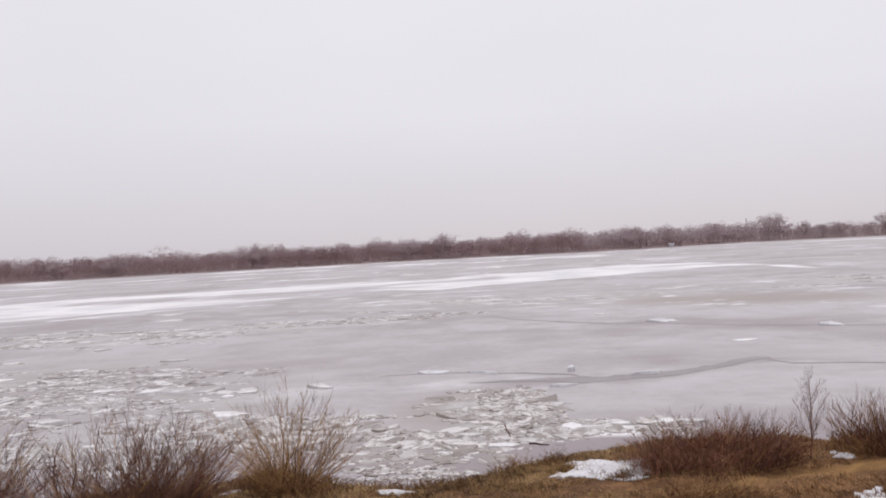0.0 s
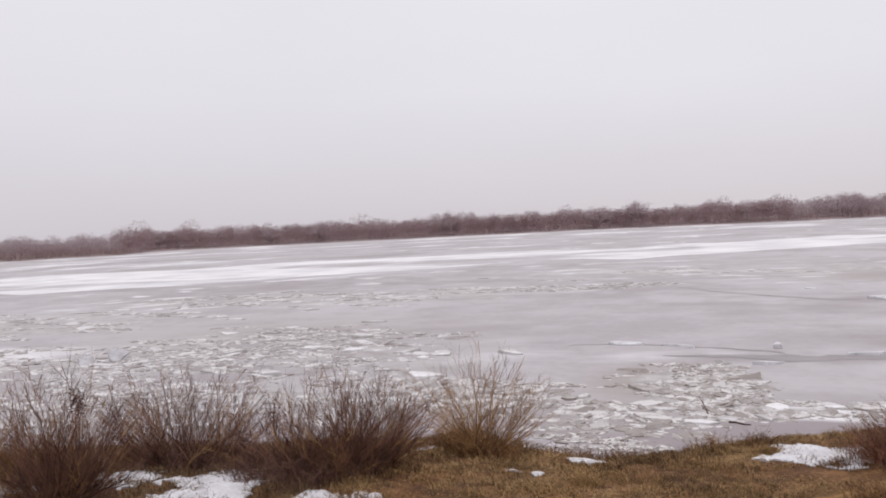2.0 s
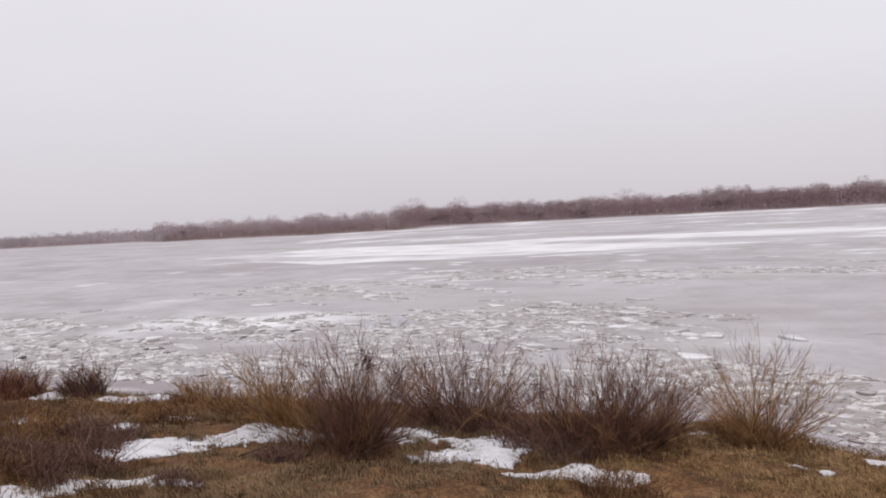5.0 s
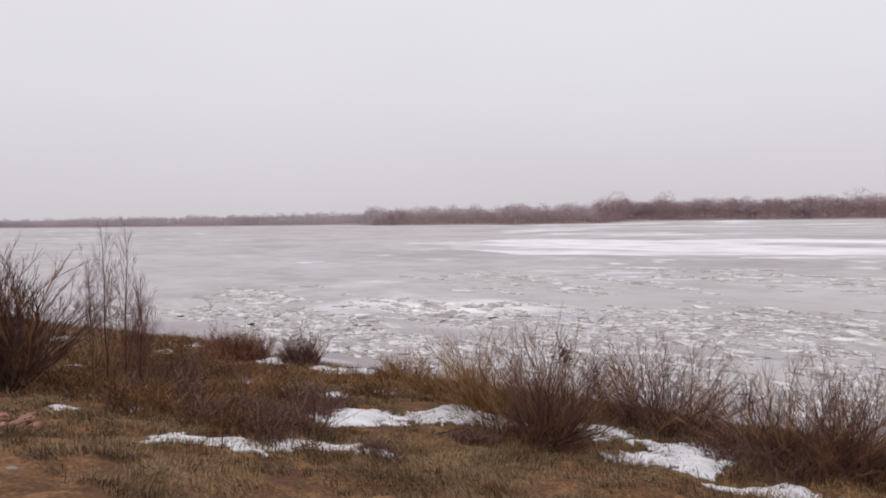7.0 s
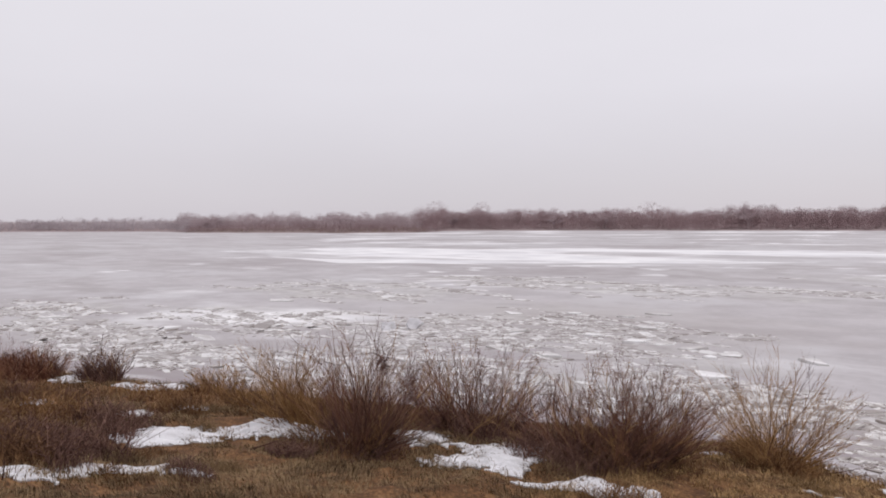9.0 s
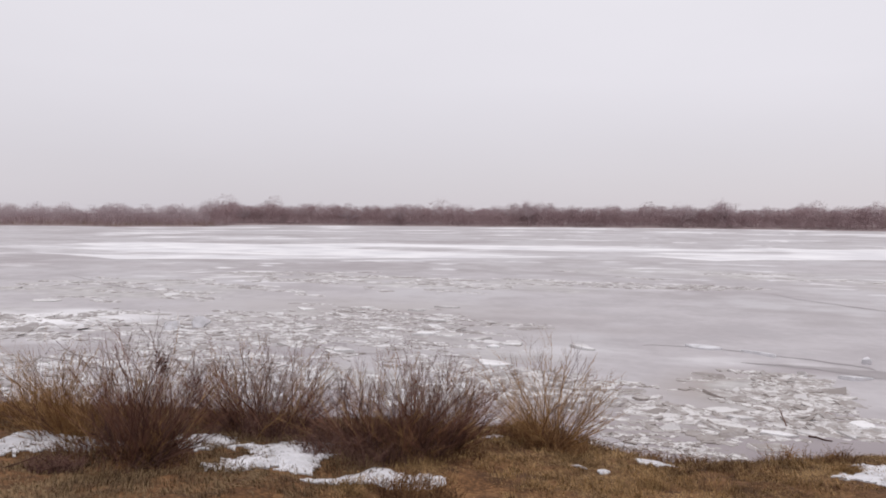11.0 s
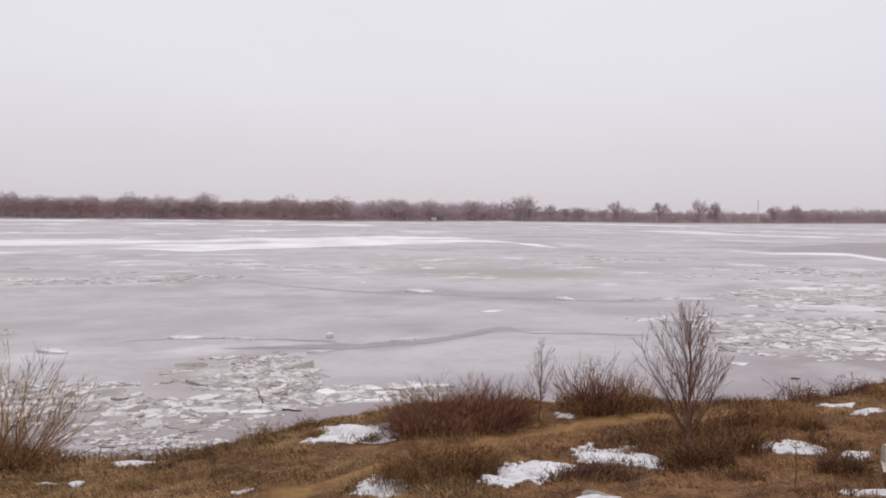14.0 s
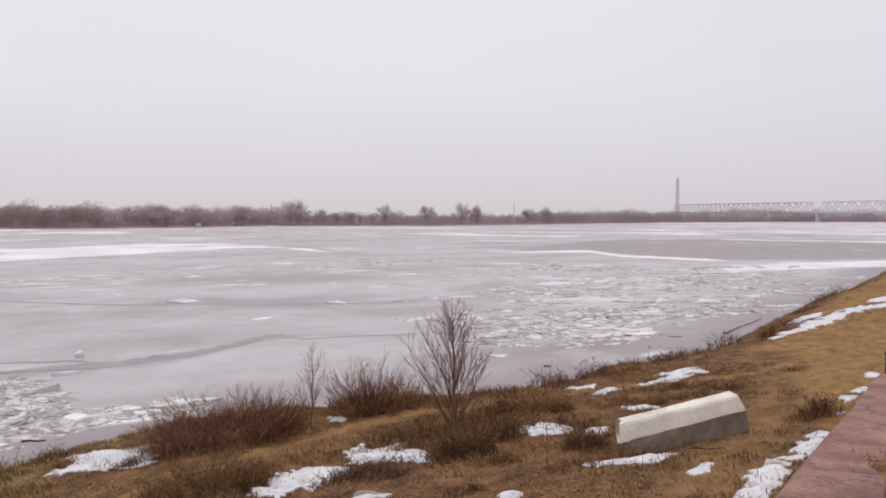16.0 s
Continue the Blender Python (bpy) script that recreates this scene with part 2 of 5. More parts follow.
# ---- shape of the land ----
SHORE_X = [-400, -120, -80, -46, -36, -28.5, -24.7, -16, -9, -5.6, -3.4, -2.3, -1.2, 0, 2, 5, 9.8, 12, 14.5, 16.5, 18.3, 21.8, 25, 28, 30.3, 35.7, 42.4, 56.6, 90, 200, 500]
SHORE_Y = [-60, -8, 0, 8.8, 12.4, 13.9, 14.9, 17.6, 19.4, 20.0, 18.95, 18.7, 19.3, 20.0, 21.1, 22.0, 21.9, 21.4, 20.7, 20.5, 20.9, 21.5, 22.0, 22.4, 22.9, 25.4, 28.1, 33.2, 47, 95, 230]
RISE_S = [-60, -4, -0.4, 0, 0.8, 3, 6, 9, 13, 16, 19, 22, 30, 60, 400]
RISE_Z = [-3.2, -1.2, -0.25, 0.02, 0.28, 0.62, 0.95, 1.3, 1.98, 2.55, 3.4, 4.3, 4.6, 5.2, 6]
FAR_AZ = [-180, -110, -75, -61, -55, -49, -43, -37, -31, -19, -13, -7, 0, 8, 20, 32, 38.5, 40.5, 47, 50, 58, 59.5, 65, 71, 77, 83, 90, 120, 180]
FAR_R = [1500, 1100, 950, 900, 825, 715, 595, 500, 445, 432, 385, 365, 370, 372, 370, 385, 395, 346, 338, 362, 395, 450, 480, 530, 610, 760, 1100, 2500, 4000]


def vnoise(x, y, seed=0):
    """Smooth value noise, 0 to 1, on arrays."""
    x, y = np.asarray(x, float), np.asarray(y, float)
    xi, yi = np.floor(x), np.floor(y)
    fx, fy = x - xi, y - yi
    fx, fy = fx * fx * (3 - 2 * fx), fy * fy * (3 - 2 * fy)

    def lattice(a, b):
        v = np.sin(a * 127.1 + b * 311.7 + seed * 74.7) * 43758.5453
        return v - np.floor(v)
    return (lattice(xi, yi) * (1 - fx) + lattice(xi + 1, yi) * fx) * (1 - fy) + (lattice(xi, yi + 1) * (1 - fx) + lattice(xi + 1, yi + 1) * fx) * fy


def fnoise(x, y, seed=0, octaves=4):
    total, weight, scale = 0, 0, 1
    for i in range(octaves):
        total = total + vnoise(np.asarray(x) * scale, np.asarray(y) * scale, seed + 13 * i) / scale
        weight += 1 / scale
        scale *= 2
    return total / weight


def shore_y(x):
    return np.interp(x, SHORE_X, SHORE_Y)


def inland(x, y):
    """Metres from the near waterline, positive on land."""
    slope = shore_y(x + 0.5) - shore_y(x - 0.5)
    return (shore_y(x) - y) / np.sqrt(1 + slope * slope)


def far_inland(x, y):
    return np.hypot(x, y) - np.interp(np.degrees(np.arctan2(-x, y)), FAR_AZ, FAR_R)


def land(x, y):
    x, y = np.asarray(x, float), np.asarray(y, float)
    s = inland(x, y) + (fnoise(x * 0.5, y * 0.5, 3, 3) - 0.5) * 0.7
    s = s + np.interp(x, [5, 14.5, 17, 25, 33], [0, 2.0, 2.2, 0.8, 0]) * np.clip((s - 0.4) / 5, 0, 1)
    z = np.interp(s, RISE_S, RISE_Z)
    z = z + np.clip(s / 3, 0, 1) * np.clip((x - 24) / 16, 0, 1) * 0.9
    z = z + np.clip(s, 0, 1) * ((fnoise(x * 0.35, y * 0.35, 5, 3) - 0.5) * 0.35 * (1 - 0.35 * np.clip((x - 17) / 5, 0, 1)) + (fnoise(x * 1.6, y * 1.6, 9, 3) - 0.5) * 0.24 * (1 - 0.45 * np.clip((x - 17) / 5, 0, 1)))
    z = z - 0.16 * np.exp(-(((x - 9.6) / 1.5) ** 2 + ((y - 8.9) / 1.0) ** 2))
    z = np.maximum(z, 4.35 - 0.6 * np.clip(np.hypot(x, y) - 3, 0, 99))
    f = np.where((y > 60) | (np.abs(x) > 260), far_inland(x, y), -99.0)
    return np.maximum(z, np.where(f > -30, np.interp(f, [-30, 0, 10, 60, 600], [-2.5, 0.0, 1.1, 1.8, 3.0]), -9))


def near_line(x, y, points):
    """Distance to a polyline."""
    best = np.full(np.shape(x), 1e9)
    for (ax, ay), (bx, by) in zip(points, points[1:]):
        dx, dy = bx - ax, by - ay
        t = np.clip(((x - ax) * dx + (y - ay) * dy) / (dx * dx + dy * dy), 0, 1)
        best = np.minimum(best, np.hypot(x - ax - t * dx, y - ay - t * dy))
    return best


PATH = [(-0.5, 12.6), (1.2, 14.1), (2.4, 14.6), (4.0, 15.0), (5.6, 15.8), (8.0, 16.4), (12.2, 17.0), (16, 16.6), (20, 14.6), (28, 15.2), (45, 21)]


def sand_at(x, y):
    p = 0.90 - near_line(x, y, PATH) / 1.25
    slope = (x - 8.0) * 0.6 - (y - 6.2) * 0.8 + (fnoise(x * 0.5, y * 0.5, 15, 3) - 0.5) * 2.0
    right = np.where(x < 25.5, np.clip((slope - 0.9) / 1.6 + 0.25, 0, 1) * np.clip((x - 7) / 4, 0, 1), np.clip((inland(x, y) - 1.9) / 1.6, 0, 1))
    left = 1 - near_line(x, y, [(-10.6, -4), (-10.5, 2.0), (-12.5, 3.4)]) / 1.0 - 0.75
    verge = 0.72 - near_line(x, y, [(7.4, 6.4), (12.5, 8.9), (16.0, 11.2), (19.5, 13.5)]) / 1.8
    return np.clip(np.maximum.reduce([p, right, left, verge]), 0, 1)


# ---- mesh helpers ----


def part(name, bm, mat, parent=None, label=""):
    """Links a bmesh as one mesh object under a thing or a part."""
    me = bpy.data.meshes.new(name)
    bm.to_mesh(me)
    bm.free()
    me.materials.append(mat)
    ob = new(name, me)
    ob.parent = parent
    return tagged(ob, label)


class Geo:
    """Collects many small solids into one mesh."""

    def __init__(self):
        self.v, self.f, self.edge = [], [], set()

    def limb(self, pts, radii, sides=3):
        """A tapered tube along the points, closed at its tip."""
        base = len(self.v)
        for i, p in enumerate(pts):
            a, b = pts[max(i - 1, 0)], pts[min(i + 1, len(pts) - 1)]
            d = (b - a).normalized()
            u = d.cross(Vector((0.31, 0.87, 0.37))).normalized()
            w = d.cross(u)
            for s in range(sides):
                t = 2 * math.pi * s / sides
                self.v.append(p + (u * math.cos(t) + w * math.sin(t)) * radii[i])
        for i in range(len(pts) - 1):
            for s in range(sides):
                q = (s + 1) % sides
                self.f.append((base + i * sides + s, base + i * sides + q, base + (i + 1) * sides + q, base + (i + 1) * sides + s))
        self.f.append(tuple(base + (len(pts) - 1) * sides + s for s in range(sides)))

    def blade(self, a, b, w):
        """A single fine twig as a thin wedge."""
        base = len(self.v)
        self.v += [a, a + w, b]
        self.f.append((base, base + 1, base + 2))

    def slab(self, outline, low, high, m):
        """A plate between two outlines of the same count."""
        base, k = len(self.v), len(outline)
        for x, y in outline:
            self.v.append(m @ Vector((x * 1.05, y * 1.05, low)))
        for x, y in outline:
            self.v.append(m @ Vector((x, y, high)))
        self.f.append(tuple(base + i for i in reversed(range(k))))
        self.f.append(tuple(base + k + i for i in range(k)))
        self.edge.update(range(len(self.f), len(self.f) + k))
        for i in range(k):
            j = (i + 1) % k
            self.f.append((base + i, base + j, base + k + j, base + k + i))

    def box(self, a, b, w, h):
        """A bar from a to b of that width and height."""
        d = (b - a).normalized()
        side = d.cross(Vector((0, 0, 1)))
        side = side.normalized() if side.length > 1e-3 else Vector((1, 0, 0))
        up = side.cross(d)
        base = len(self.v)
        for p in (a, b):
            for s, t in ((-1, -1), (1, -1), (1, 1), (-1, 1)):
                self.v.append(p + side * s * w / 2 + up * t * h / 2)
        self.f += [tuple(base + i for i in q) for q in ((3, 2, 1, 0), (4, 5, 6, 7), (0, 1, 5, 4), (1, 2, 6, 5), (2, 3, 7, 6), (3, 0, 4, 7))]

    def make(self, name, mat, parent=None, label="", rim=None):
        me = bpy.data.meshes.new(name)
        me.from_pydata(self.v, [], self.f)
        me.materials.append(mat)
        if rim:
            me.materials.append(rim)
            for i in self.edge:
                me.polygons[i].material_index = 1
        ob = new(name, me)
        ob.parent = parent
        return tagged(ob, label)


def grid_mesh(name, xs, ys, height, mat, attributes):
    gx, gy = np.meshgrid(xs, ys)
    gz = height(gx, gy)
    co = np.stack([gx, gy, gz], -1).reshape(-1, 3)
    nx, ny = len(xs), len(ys)
    i = (np.arange(ny - 1)[:, None] * nx + np.arange(nx - 1)[None]).ravel()
    faces = np.stack([i, i + 1, i + nx + 1, i + nx], 1)
    me = bpy.data.meshes.new(name)
    me.from_pydata(co.tolist(), [], faces.tolist())
    for key, fn in attributes.items():
        me.attributes.new(key, "FLOAT", "POINT").data.foreach_set("value", np.asarray(fn(gx, gy), float).ravel())
    me.polygons.foreach_set("use_smooth", np.ones(len(faces), bool))
    me.materials.append(mat)
    return new(name, me)


def steps(a, b, step):
    return np.arange(a, b, step)


def outward(start, end, first, grow):
    """Places from start to end whose spacing grows."""
    out, d, sign = [start], first, 1 if end > start else -1
    while (end - out[-1]) * sign > 0:
        out.append(out[-1] + sign * d)
        d *= grow
    return np.array(out)


# ---- ground: one sheet from the near bank under the river to the far bank and the horizon ----
gxs = np.unique(np.concatenate([outward(-50, -4000, 0.6, 1.06), steps(-50, 50, 0.28), outward(50, 4000, 0.6, 1.06)]))
gys = np.unique(np.concatenate([outward(0, -2500, 0.5, 1.1), steps(0, 30, 0.22), outward(30, 3500, 0.5, 1.045)]))
tagged(grid_mesh("ground", gxs, gys, land, SOIL, {"sand": sand_at, "far_haze": lambda x, y: np.clip((np.hypot(x, y) - 250) / 50, 0, 1)}), "river bank of brown soil with sandy worn tracks", "ground", kind="structure")

# ---- ice sheet ----
# bands of snow on the ice: azimuth in degrees, and the slope of the sight line down to the band's near and far edge, in thousandths
BAND_AZ = [-24, -22, -20, -15.5, -10, -5, 0, 3.6, 8, 12, 17, 22, 30, 38, 47, 52, 57]
BAND_NEAR = [49, 47, 44, 42, 47, 51.5, 55, 57.5, 53, 53, 56.5, 58.5, 59.5, 60, 56.5, 49, 38]
BAND_FAR = [49, 44, 41, 36.5, 35.5, 38.5, 39, 42, 42, 41, 40, 39.5, 39, 38.5, 36, 36, 37]
LEAD_AZ, LEAD_NEAR = [-75, -62, -52.5, -45, -42.6, -38.4, -30, -24], [47, 50, 55.5, 51.5, 46.5, 47.5, 43, 41]
LEAD_FAR = [27, 26.4, 25.5, 30, 32, 39, 40.5, 40]
SHELF_AZ, SHELF_DIP = [-75, -62, -56.6, -52.5, -49], [50, 53.5, 59, 65, 72]


FIELDS = [
    (-0.3, 27.2, 2.2, 4.6, 1350, 0.04, 0.30), (-1.8, 23.0, 4.6, 2.4, 330, 0.04, 0.34), (-9.6, 24.5, 6.4, 3.2, 1350, 0.05, 0.32), (3.0, 24.2, 2.8, 1.6, 420, 0.04, 0.26), (-3.2, 20.5, 3.6, 0.9, 420, 0.03, 0.15),
    (-22, 36, 10, 6.0, 1700, 0.05, 0.40), (-13, 31, 6, 3.5, 150, 0.06, 0.35), (-27, 29.5, 9, 4.5, 1300, 0.05, 0.40), (-20, 24, 9, 3, 1100, .05, .34),
]
FIELDS_FAR = [
    (-33, 60, 26, 7, 760, 0.1, 0.6), (-13, 66, 14, 2.6, 340, 0.1, 0.6), (28, 34, 10, 5.5, 850, 0.06, 0.58), (24, 29, 6, 4.0, 520, 0.05, 0.46),
    (45, 45, 16, 8, 950, 0.08, 0.68), (64, 56, 16, 9, 900, 0.1, 0.6), (37, 32.5, 9, 4, 520, 0.06, 0.54), (57, 44, 11, 6, 600, 0.08, 0.5), (52, 66, 14, 8, 420, 0.1, 0.6), (-40, 28, 10, 6, 640, 0.07, 0.55),
    (-47, 45, 14, 9, 480, 0.1, 0.6), (5, 82, 34, 8, 150, 0.12, 0.7), (42, 88, 14, 6, 240, 0.10, 0.55), (-56, 24, 9, 5, 380, 0.1, 0.6), (-31, 19.5, 9, 3.2, 520, 0.06, 0.44), (-22, 19.6, 7, 2.6, 360, 0.06, 0.36), (-43, 20, 8, 4, 520, 0.07, 0.5), (-36, 17.5, 7, 3, 520, 0.06, 0.45), (-52, 14, 8, 4, 380, 0.08, 0.5),
]


def ice_rubble(x, y):
    best = np.zeros(np.shape(x))
    for cx, cy, rx, ry, *_ in FIELDS + FIELDS_FAR:
        best = np.maximum(best, np.clip(1.3 - np.hypot((x - cx) / rx, (y - cy) / ry), 0, 0.62))
    return best * (0.5 + fnoise(x * 0.35, y * 0.45, 81, 3))


def sight(x, y):
    """Azimuth in degrees and downward slope in thousandths, from the top of the bank."""
    return np.degrees(np.arctan2(-x, y)), 6000 / np.maximum(np.hypot(x, y), 4)


def ice_snow(x, y):
    az, dip = sight(x, y)
    wob = fnoise(x * 0.045, y * 0.045, 21, 4) - 0.5
    fine = fnoise(x * 0.035, y * 0.12, 23, 4)
    d = dip + wob * 5.0
    low, high = np.interp(az, BAND_AZ, BAND_NEAR), np.interp(az, BAND_AZ, BAND_FAR)
    inside = np.clip((low - d) / 1.0 + 0.5, 0, 1) * np.clip((d - high) / 3.0 + 0.5, 0, 1) * ((az > -24) & (az < 57))
    seam = np.clip(1.2 - np.abs(d - np.interp(az, [-6, 12, 30], [43.5, 48, 49.5])) / 2.0, 0, 1) * np.clip((31 - az) / 8, 0, 1) * np.clip((az + 6) / 6, 0, 1)
    a = inside * np.clip(0.74 + (fine - 0.42) * 1.9, 0.42, 1) * (1 - 0.62 * seam) * np.interp(az, [46, 50, 57], [1, 0.72, 0.35])
    line = np.clip(1.25 - np.abs(d - np.interp(az, LEAD_AZ, LEAD_NEAR)) / 2.2, 0, 1) * np.clip((az + 54) / 3, 0, 1) * np.clip((-33 - az) / 6, 0, 1)
    shelf = np.clip(1.3 - np.abs(d - np.interp(az, SHELF_AZ, SHELF_DIP)) / np.interp(az, [-62, -52], [4.5, 6.5]), 0, 1) * np.clip((-49 - az) / 4, 0, 1) * np.clip(0.6 + fine, 0.6, 1)
    thin = fnoise(az * 0.16, dip * 0.55, 31, 4)
    far = np.clip((thin - 0.53) * 5, 0, 0.75) * np.clip((54 - az) / 8, 0, 1) * np.clip((37 - dip) / 4, 0, 1) * np.clip((dip - 13) / 3, 0, 1)
    beyond = np.clip((-40 - az) / 8, 0, 1) * np.clip((np.interp(az, LEAD_AZ, LEAD_FAR) - 1 - dip) / 3, 0, 1) * np.clip(0.25 + (thin - 0.4) * 2.4, 0, 0.55)
    dash = np.clip((fnoise(az * 0.30, dip * 0.40, 33, 4) - 0.60) * 7, 0, 0.7) * np.clip((50 - az) / 8, 0, 1) * np.clip((dip - 55) / 6, 0, 1) * np.clip((110 - dip) / 20, 0, 1)
    streak = fnoise(x * 0.09, y * 0.12, 41, 5) * 1.15 - 0.42
    left = (1.1 - np.hypot((x + 42) / 22, (y - 29) / 12)) * (fnoise(x * 0.16, y * 0.22, 43, 5) * 1.7 - 0.30)
    right = (1.1 - np.hypot((x - 40) / 24, (y - 42) / 16)) * (fnoise(x * 0.16, y * 0.22, 44, 5) * 1.5 - 0.42)
    edge = 0.50 - np.abs(inland(x, y) + 1.0) / 1.6 + (fnoise(x * 0.4, y * 0.4, 51, 3) - 0.62) * 1.6
    bench = 1.2 - np.hypot((x - 3.4) / 4.0, (y - 24.2 + 0.06 * x) / 1.0) + (fnoise(x * 0.7, y * 0.9, 53, 3) - 0.5) * 0.9
    return np.clip(np.maximum.reduce([a, line, shelf, far, beyond, dash, streak, left, right, edge, bench]), 0, 1)


CRACK_LINE = [(0.8, 32.1), (3.7, 32.8), (5.7, 32.5), (7.9, 33.1), (10.8, 35.1), (13.3, 36.0), (15.0, 35.0), (18.0, 33.4), (19.4, 33.2)]


def ice_wet(x, y):
    near = np.clip(1.15 - np.abs(inland(x, y)) / 6.5, 0, 0.95)
    shoal = 1.1 - np.hypot((x - 24) / 14, (y - 26) / 4.0)
    az, dip = sight(x, y)
    d = dip + (fnoise(x * 0.045, y * 0.045, 21, 4) - 0.5) * 5.0
    lead = np.clip((np.interp(az, LEAD_AZ, LEAD_NEAR) - d) / 2, 0, 1) * np.clip((d - np.interp(az, LEAD_AZ, LEAD_FAR)) / 2, 0, 1) * np.clip((-27 - az) / 14, 0, 0.9)
    pool = fnoise(x * 0.05, y * 0.08, 61, 5) * 1.4 - 0.50
    seam = 0.72 - near_line(x, y, CRACK_LINE) / 2.4
    wedge = 1.0 - np.hypot((x - 1.6) / 3.6, (y - 33.0) / 1.8)
    return np.clip(np.maximum.reduce([near, shoal, lead, pool, seam, wedge]), 0, 1)


def ice_silt(x, y):
    a = 1.3 - np.hypot((x - 23) / 19, (y - 69 + 0.25 * (x - 23)) / 8)
    b = np.maximum.reduce([(1.1 - np.hypot((x + 22) / 22, (y - 40) / 14)) * 0.7, 1.0 - np.hypot((x + 5) / 8, (y - 23) / 4.5), 1.15 - np.hypot((x + 1.4) / 3.6, (y - 28) / 5.5)])
    return np.clip(np.maximum(a, b), 0, 1)


def ice_fleck(x, y):
    return np.clip(fnoise(x * 0.09, y * 0.12, 63, 5) * 1.5 - 0.16, 0, 0.75)


def ice_streak(x, y):
    return np.clip(fnoise(x * 0.08, y * 0.12, 64, 5) * 1.4 - 0.20, 0, 0.75)


ixs = np.unique(np.concatenate([outward(-70, -3800, 1.0, 1.05), steps(-70, 75, 0.7), outward(75, 3800, 1.0, 1.03)]))
iys = np.unique(np.concatenate([outward(8, -1500, 1.0, 1.15), steps(8, 90, 0.5), outward(90, 3300, 0.8, 1.025)]))


def ice_height(x, y):
    return (fnoise(x * 0.3, y * 0.5, 71, 3) - 0.5) * 0.05


tagged(grid_mesh("ice_sheet", ixs, iys, ice_height, ICE, {"snow": ice_snow, "wet": ice_wet, "silt": ice_silt, "rubble": ice_rubble, "fleck": ice_fleck, "streak": ice_streak}), "grey frozen river with white snow bands and wet patches", "ice", kind="structure")


def crack_strip(points, widths, seed):
    """A wet refrozen crack with a crooked course; its half width changes from point to point."""
    rng = random.Random(seed)
    g = Geo()
    row = []
    for ((ax, ay), (bx, by)), (wa, wb) in zip(zip(points, points[1:]), zip(widths, widths[1:])):
        n = max(2, int(math.hypot(bx - ax, by - ay) / 0.45))
        for i in range(n):
            t = i / n
            row.append((ax + (bx - ax) * t + rng.uniform(-.1, .1), ay + (by - ay) * t + rng.uniform(-.10, .10), wa + (wb - wa) * t))
    for x, y, w in row:
        low, high = y - w * rng.uniform(.8, 1.1), y + w * rng.uniform(.6, 1.3)
        g.v += [Vector((x, q, float(ice_height(x, q)) + 0.010)) for q in (low, high)]
    g.f = [(2 * i, 2 * i + 2, 2 * i + 3, 2 * i + 1) for i in range(len(row) - 1)]
    return tagged(g.make("ice_crack", CRACK), "dark wet refrozen crack across the river ice", "ice crack", "cracks in the ice", "structure")


crack_strip([(-1.0, 33.2), (1.5, 33.4), (3.6, 32.8), (4.9, 32.9), (6.0, 33.2), (7.4, 33.3), (8.5, 33.8), (10.0, 34.6), (11.4, 35.8), (12.7, 36.6), (13.4, 36.3)], [.05, .35, .75, .55, .50, .50, .48, .50, .65, .45, .05], 1)
crack_strip([(12.6, 36.3), (13.4, 34.6), (14.7, 34.4), (15.9, 34.3), (17.4, 33.5), (19.4, 33.2)], [.10, .14, .08, .14, .10, .03], 6)
crack_strip([(4.2, 33.2), (3.4, 34.4), (0.7, 35.3), (-2.5, 36.3), (-6, 35.6)], [.30, .16, .08, .10, .03], 2)
crack_strip([(-1.1, 65.2), (1.9, 60.0), (5.4, 56.4), (8.9, 53.4), (10.8, 53.5), (13.4, 51.3), (15.9, 49.7), (20.8, 47.4), (24.0, 46.1), (28.2, 46.1)], [.03, .2, .35, .4, .12, .3, .25, .15, .3, .03], 3)
crack_strip([(-24, 31), (-18, 30), (-16.4, 27.9), (-15.0, 29.1), (-14.4, 32.1)], [.04, .14, .2, .12, .03], 4)
crack_strip([(-62, 52), (-50, 46), (-44, 44)], [.05, .4, .05], 5)

# ---- broken floes ----


def floe_outline(rng, r, long):
    """A crooked broken plate: a few long edges with nicked corners."""
    k = rng.randint(5, 8)
    turn = rng.uniform(-0.6, 0.6)
    out = []
    for i in range(k):
        a = 2 * math.pi * (i + rng.uniform(-.40, .40)) / k
        q = r * rng.uniform(0.55, 1.25)
        x, y = q * math.cos(a) * long, q * math.sin(a)
        out.append((x * math.cos(turn) - y * math.sin(turn), x * math.sin(turn) + y * math.cos(turn)))
    return out


def add_floe(g, rng, x, y, r, long=1.5, tilt=8, thick=0.14):
    m = pose(x, y, rng.uniform(-0.01, 0.01) + thick * 0.2, abs(rng.gauss(0, tilt)) - 0.4, rng.gauss(0, tilt * 0.6), rng.uniform(-35, 35))
    g.slab(floe_outline(rng, r, long), -thick * 0.6, thick * 0.5, m)


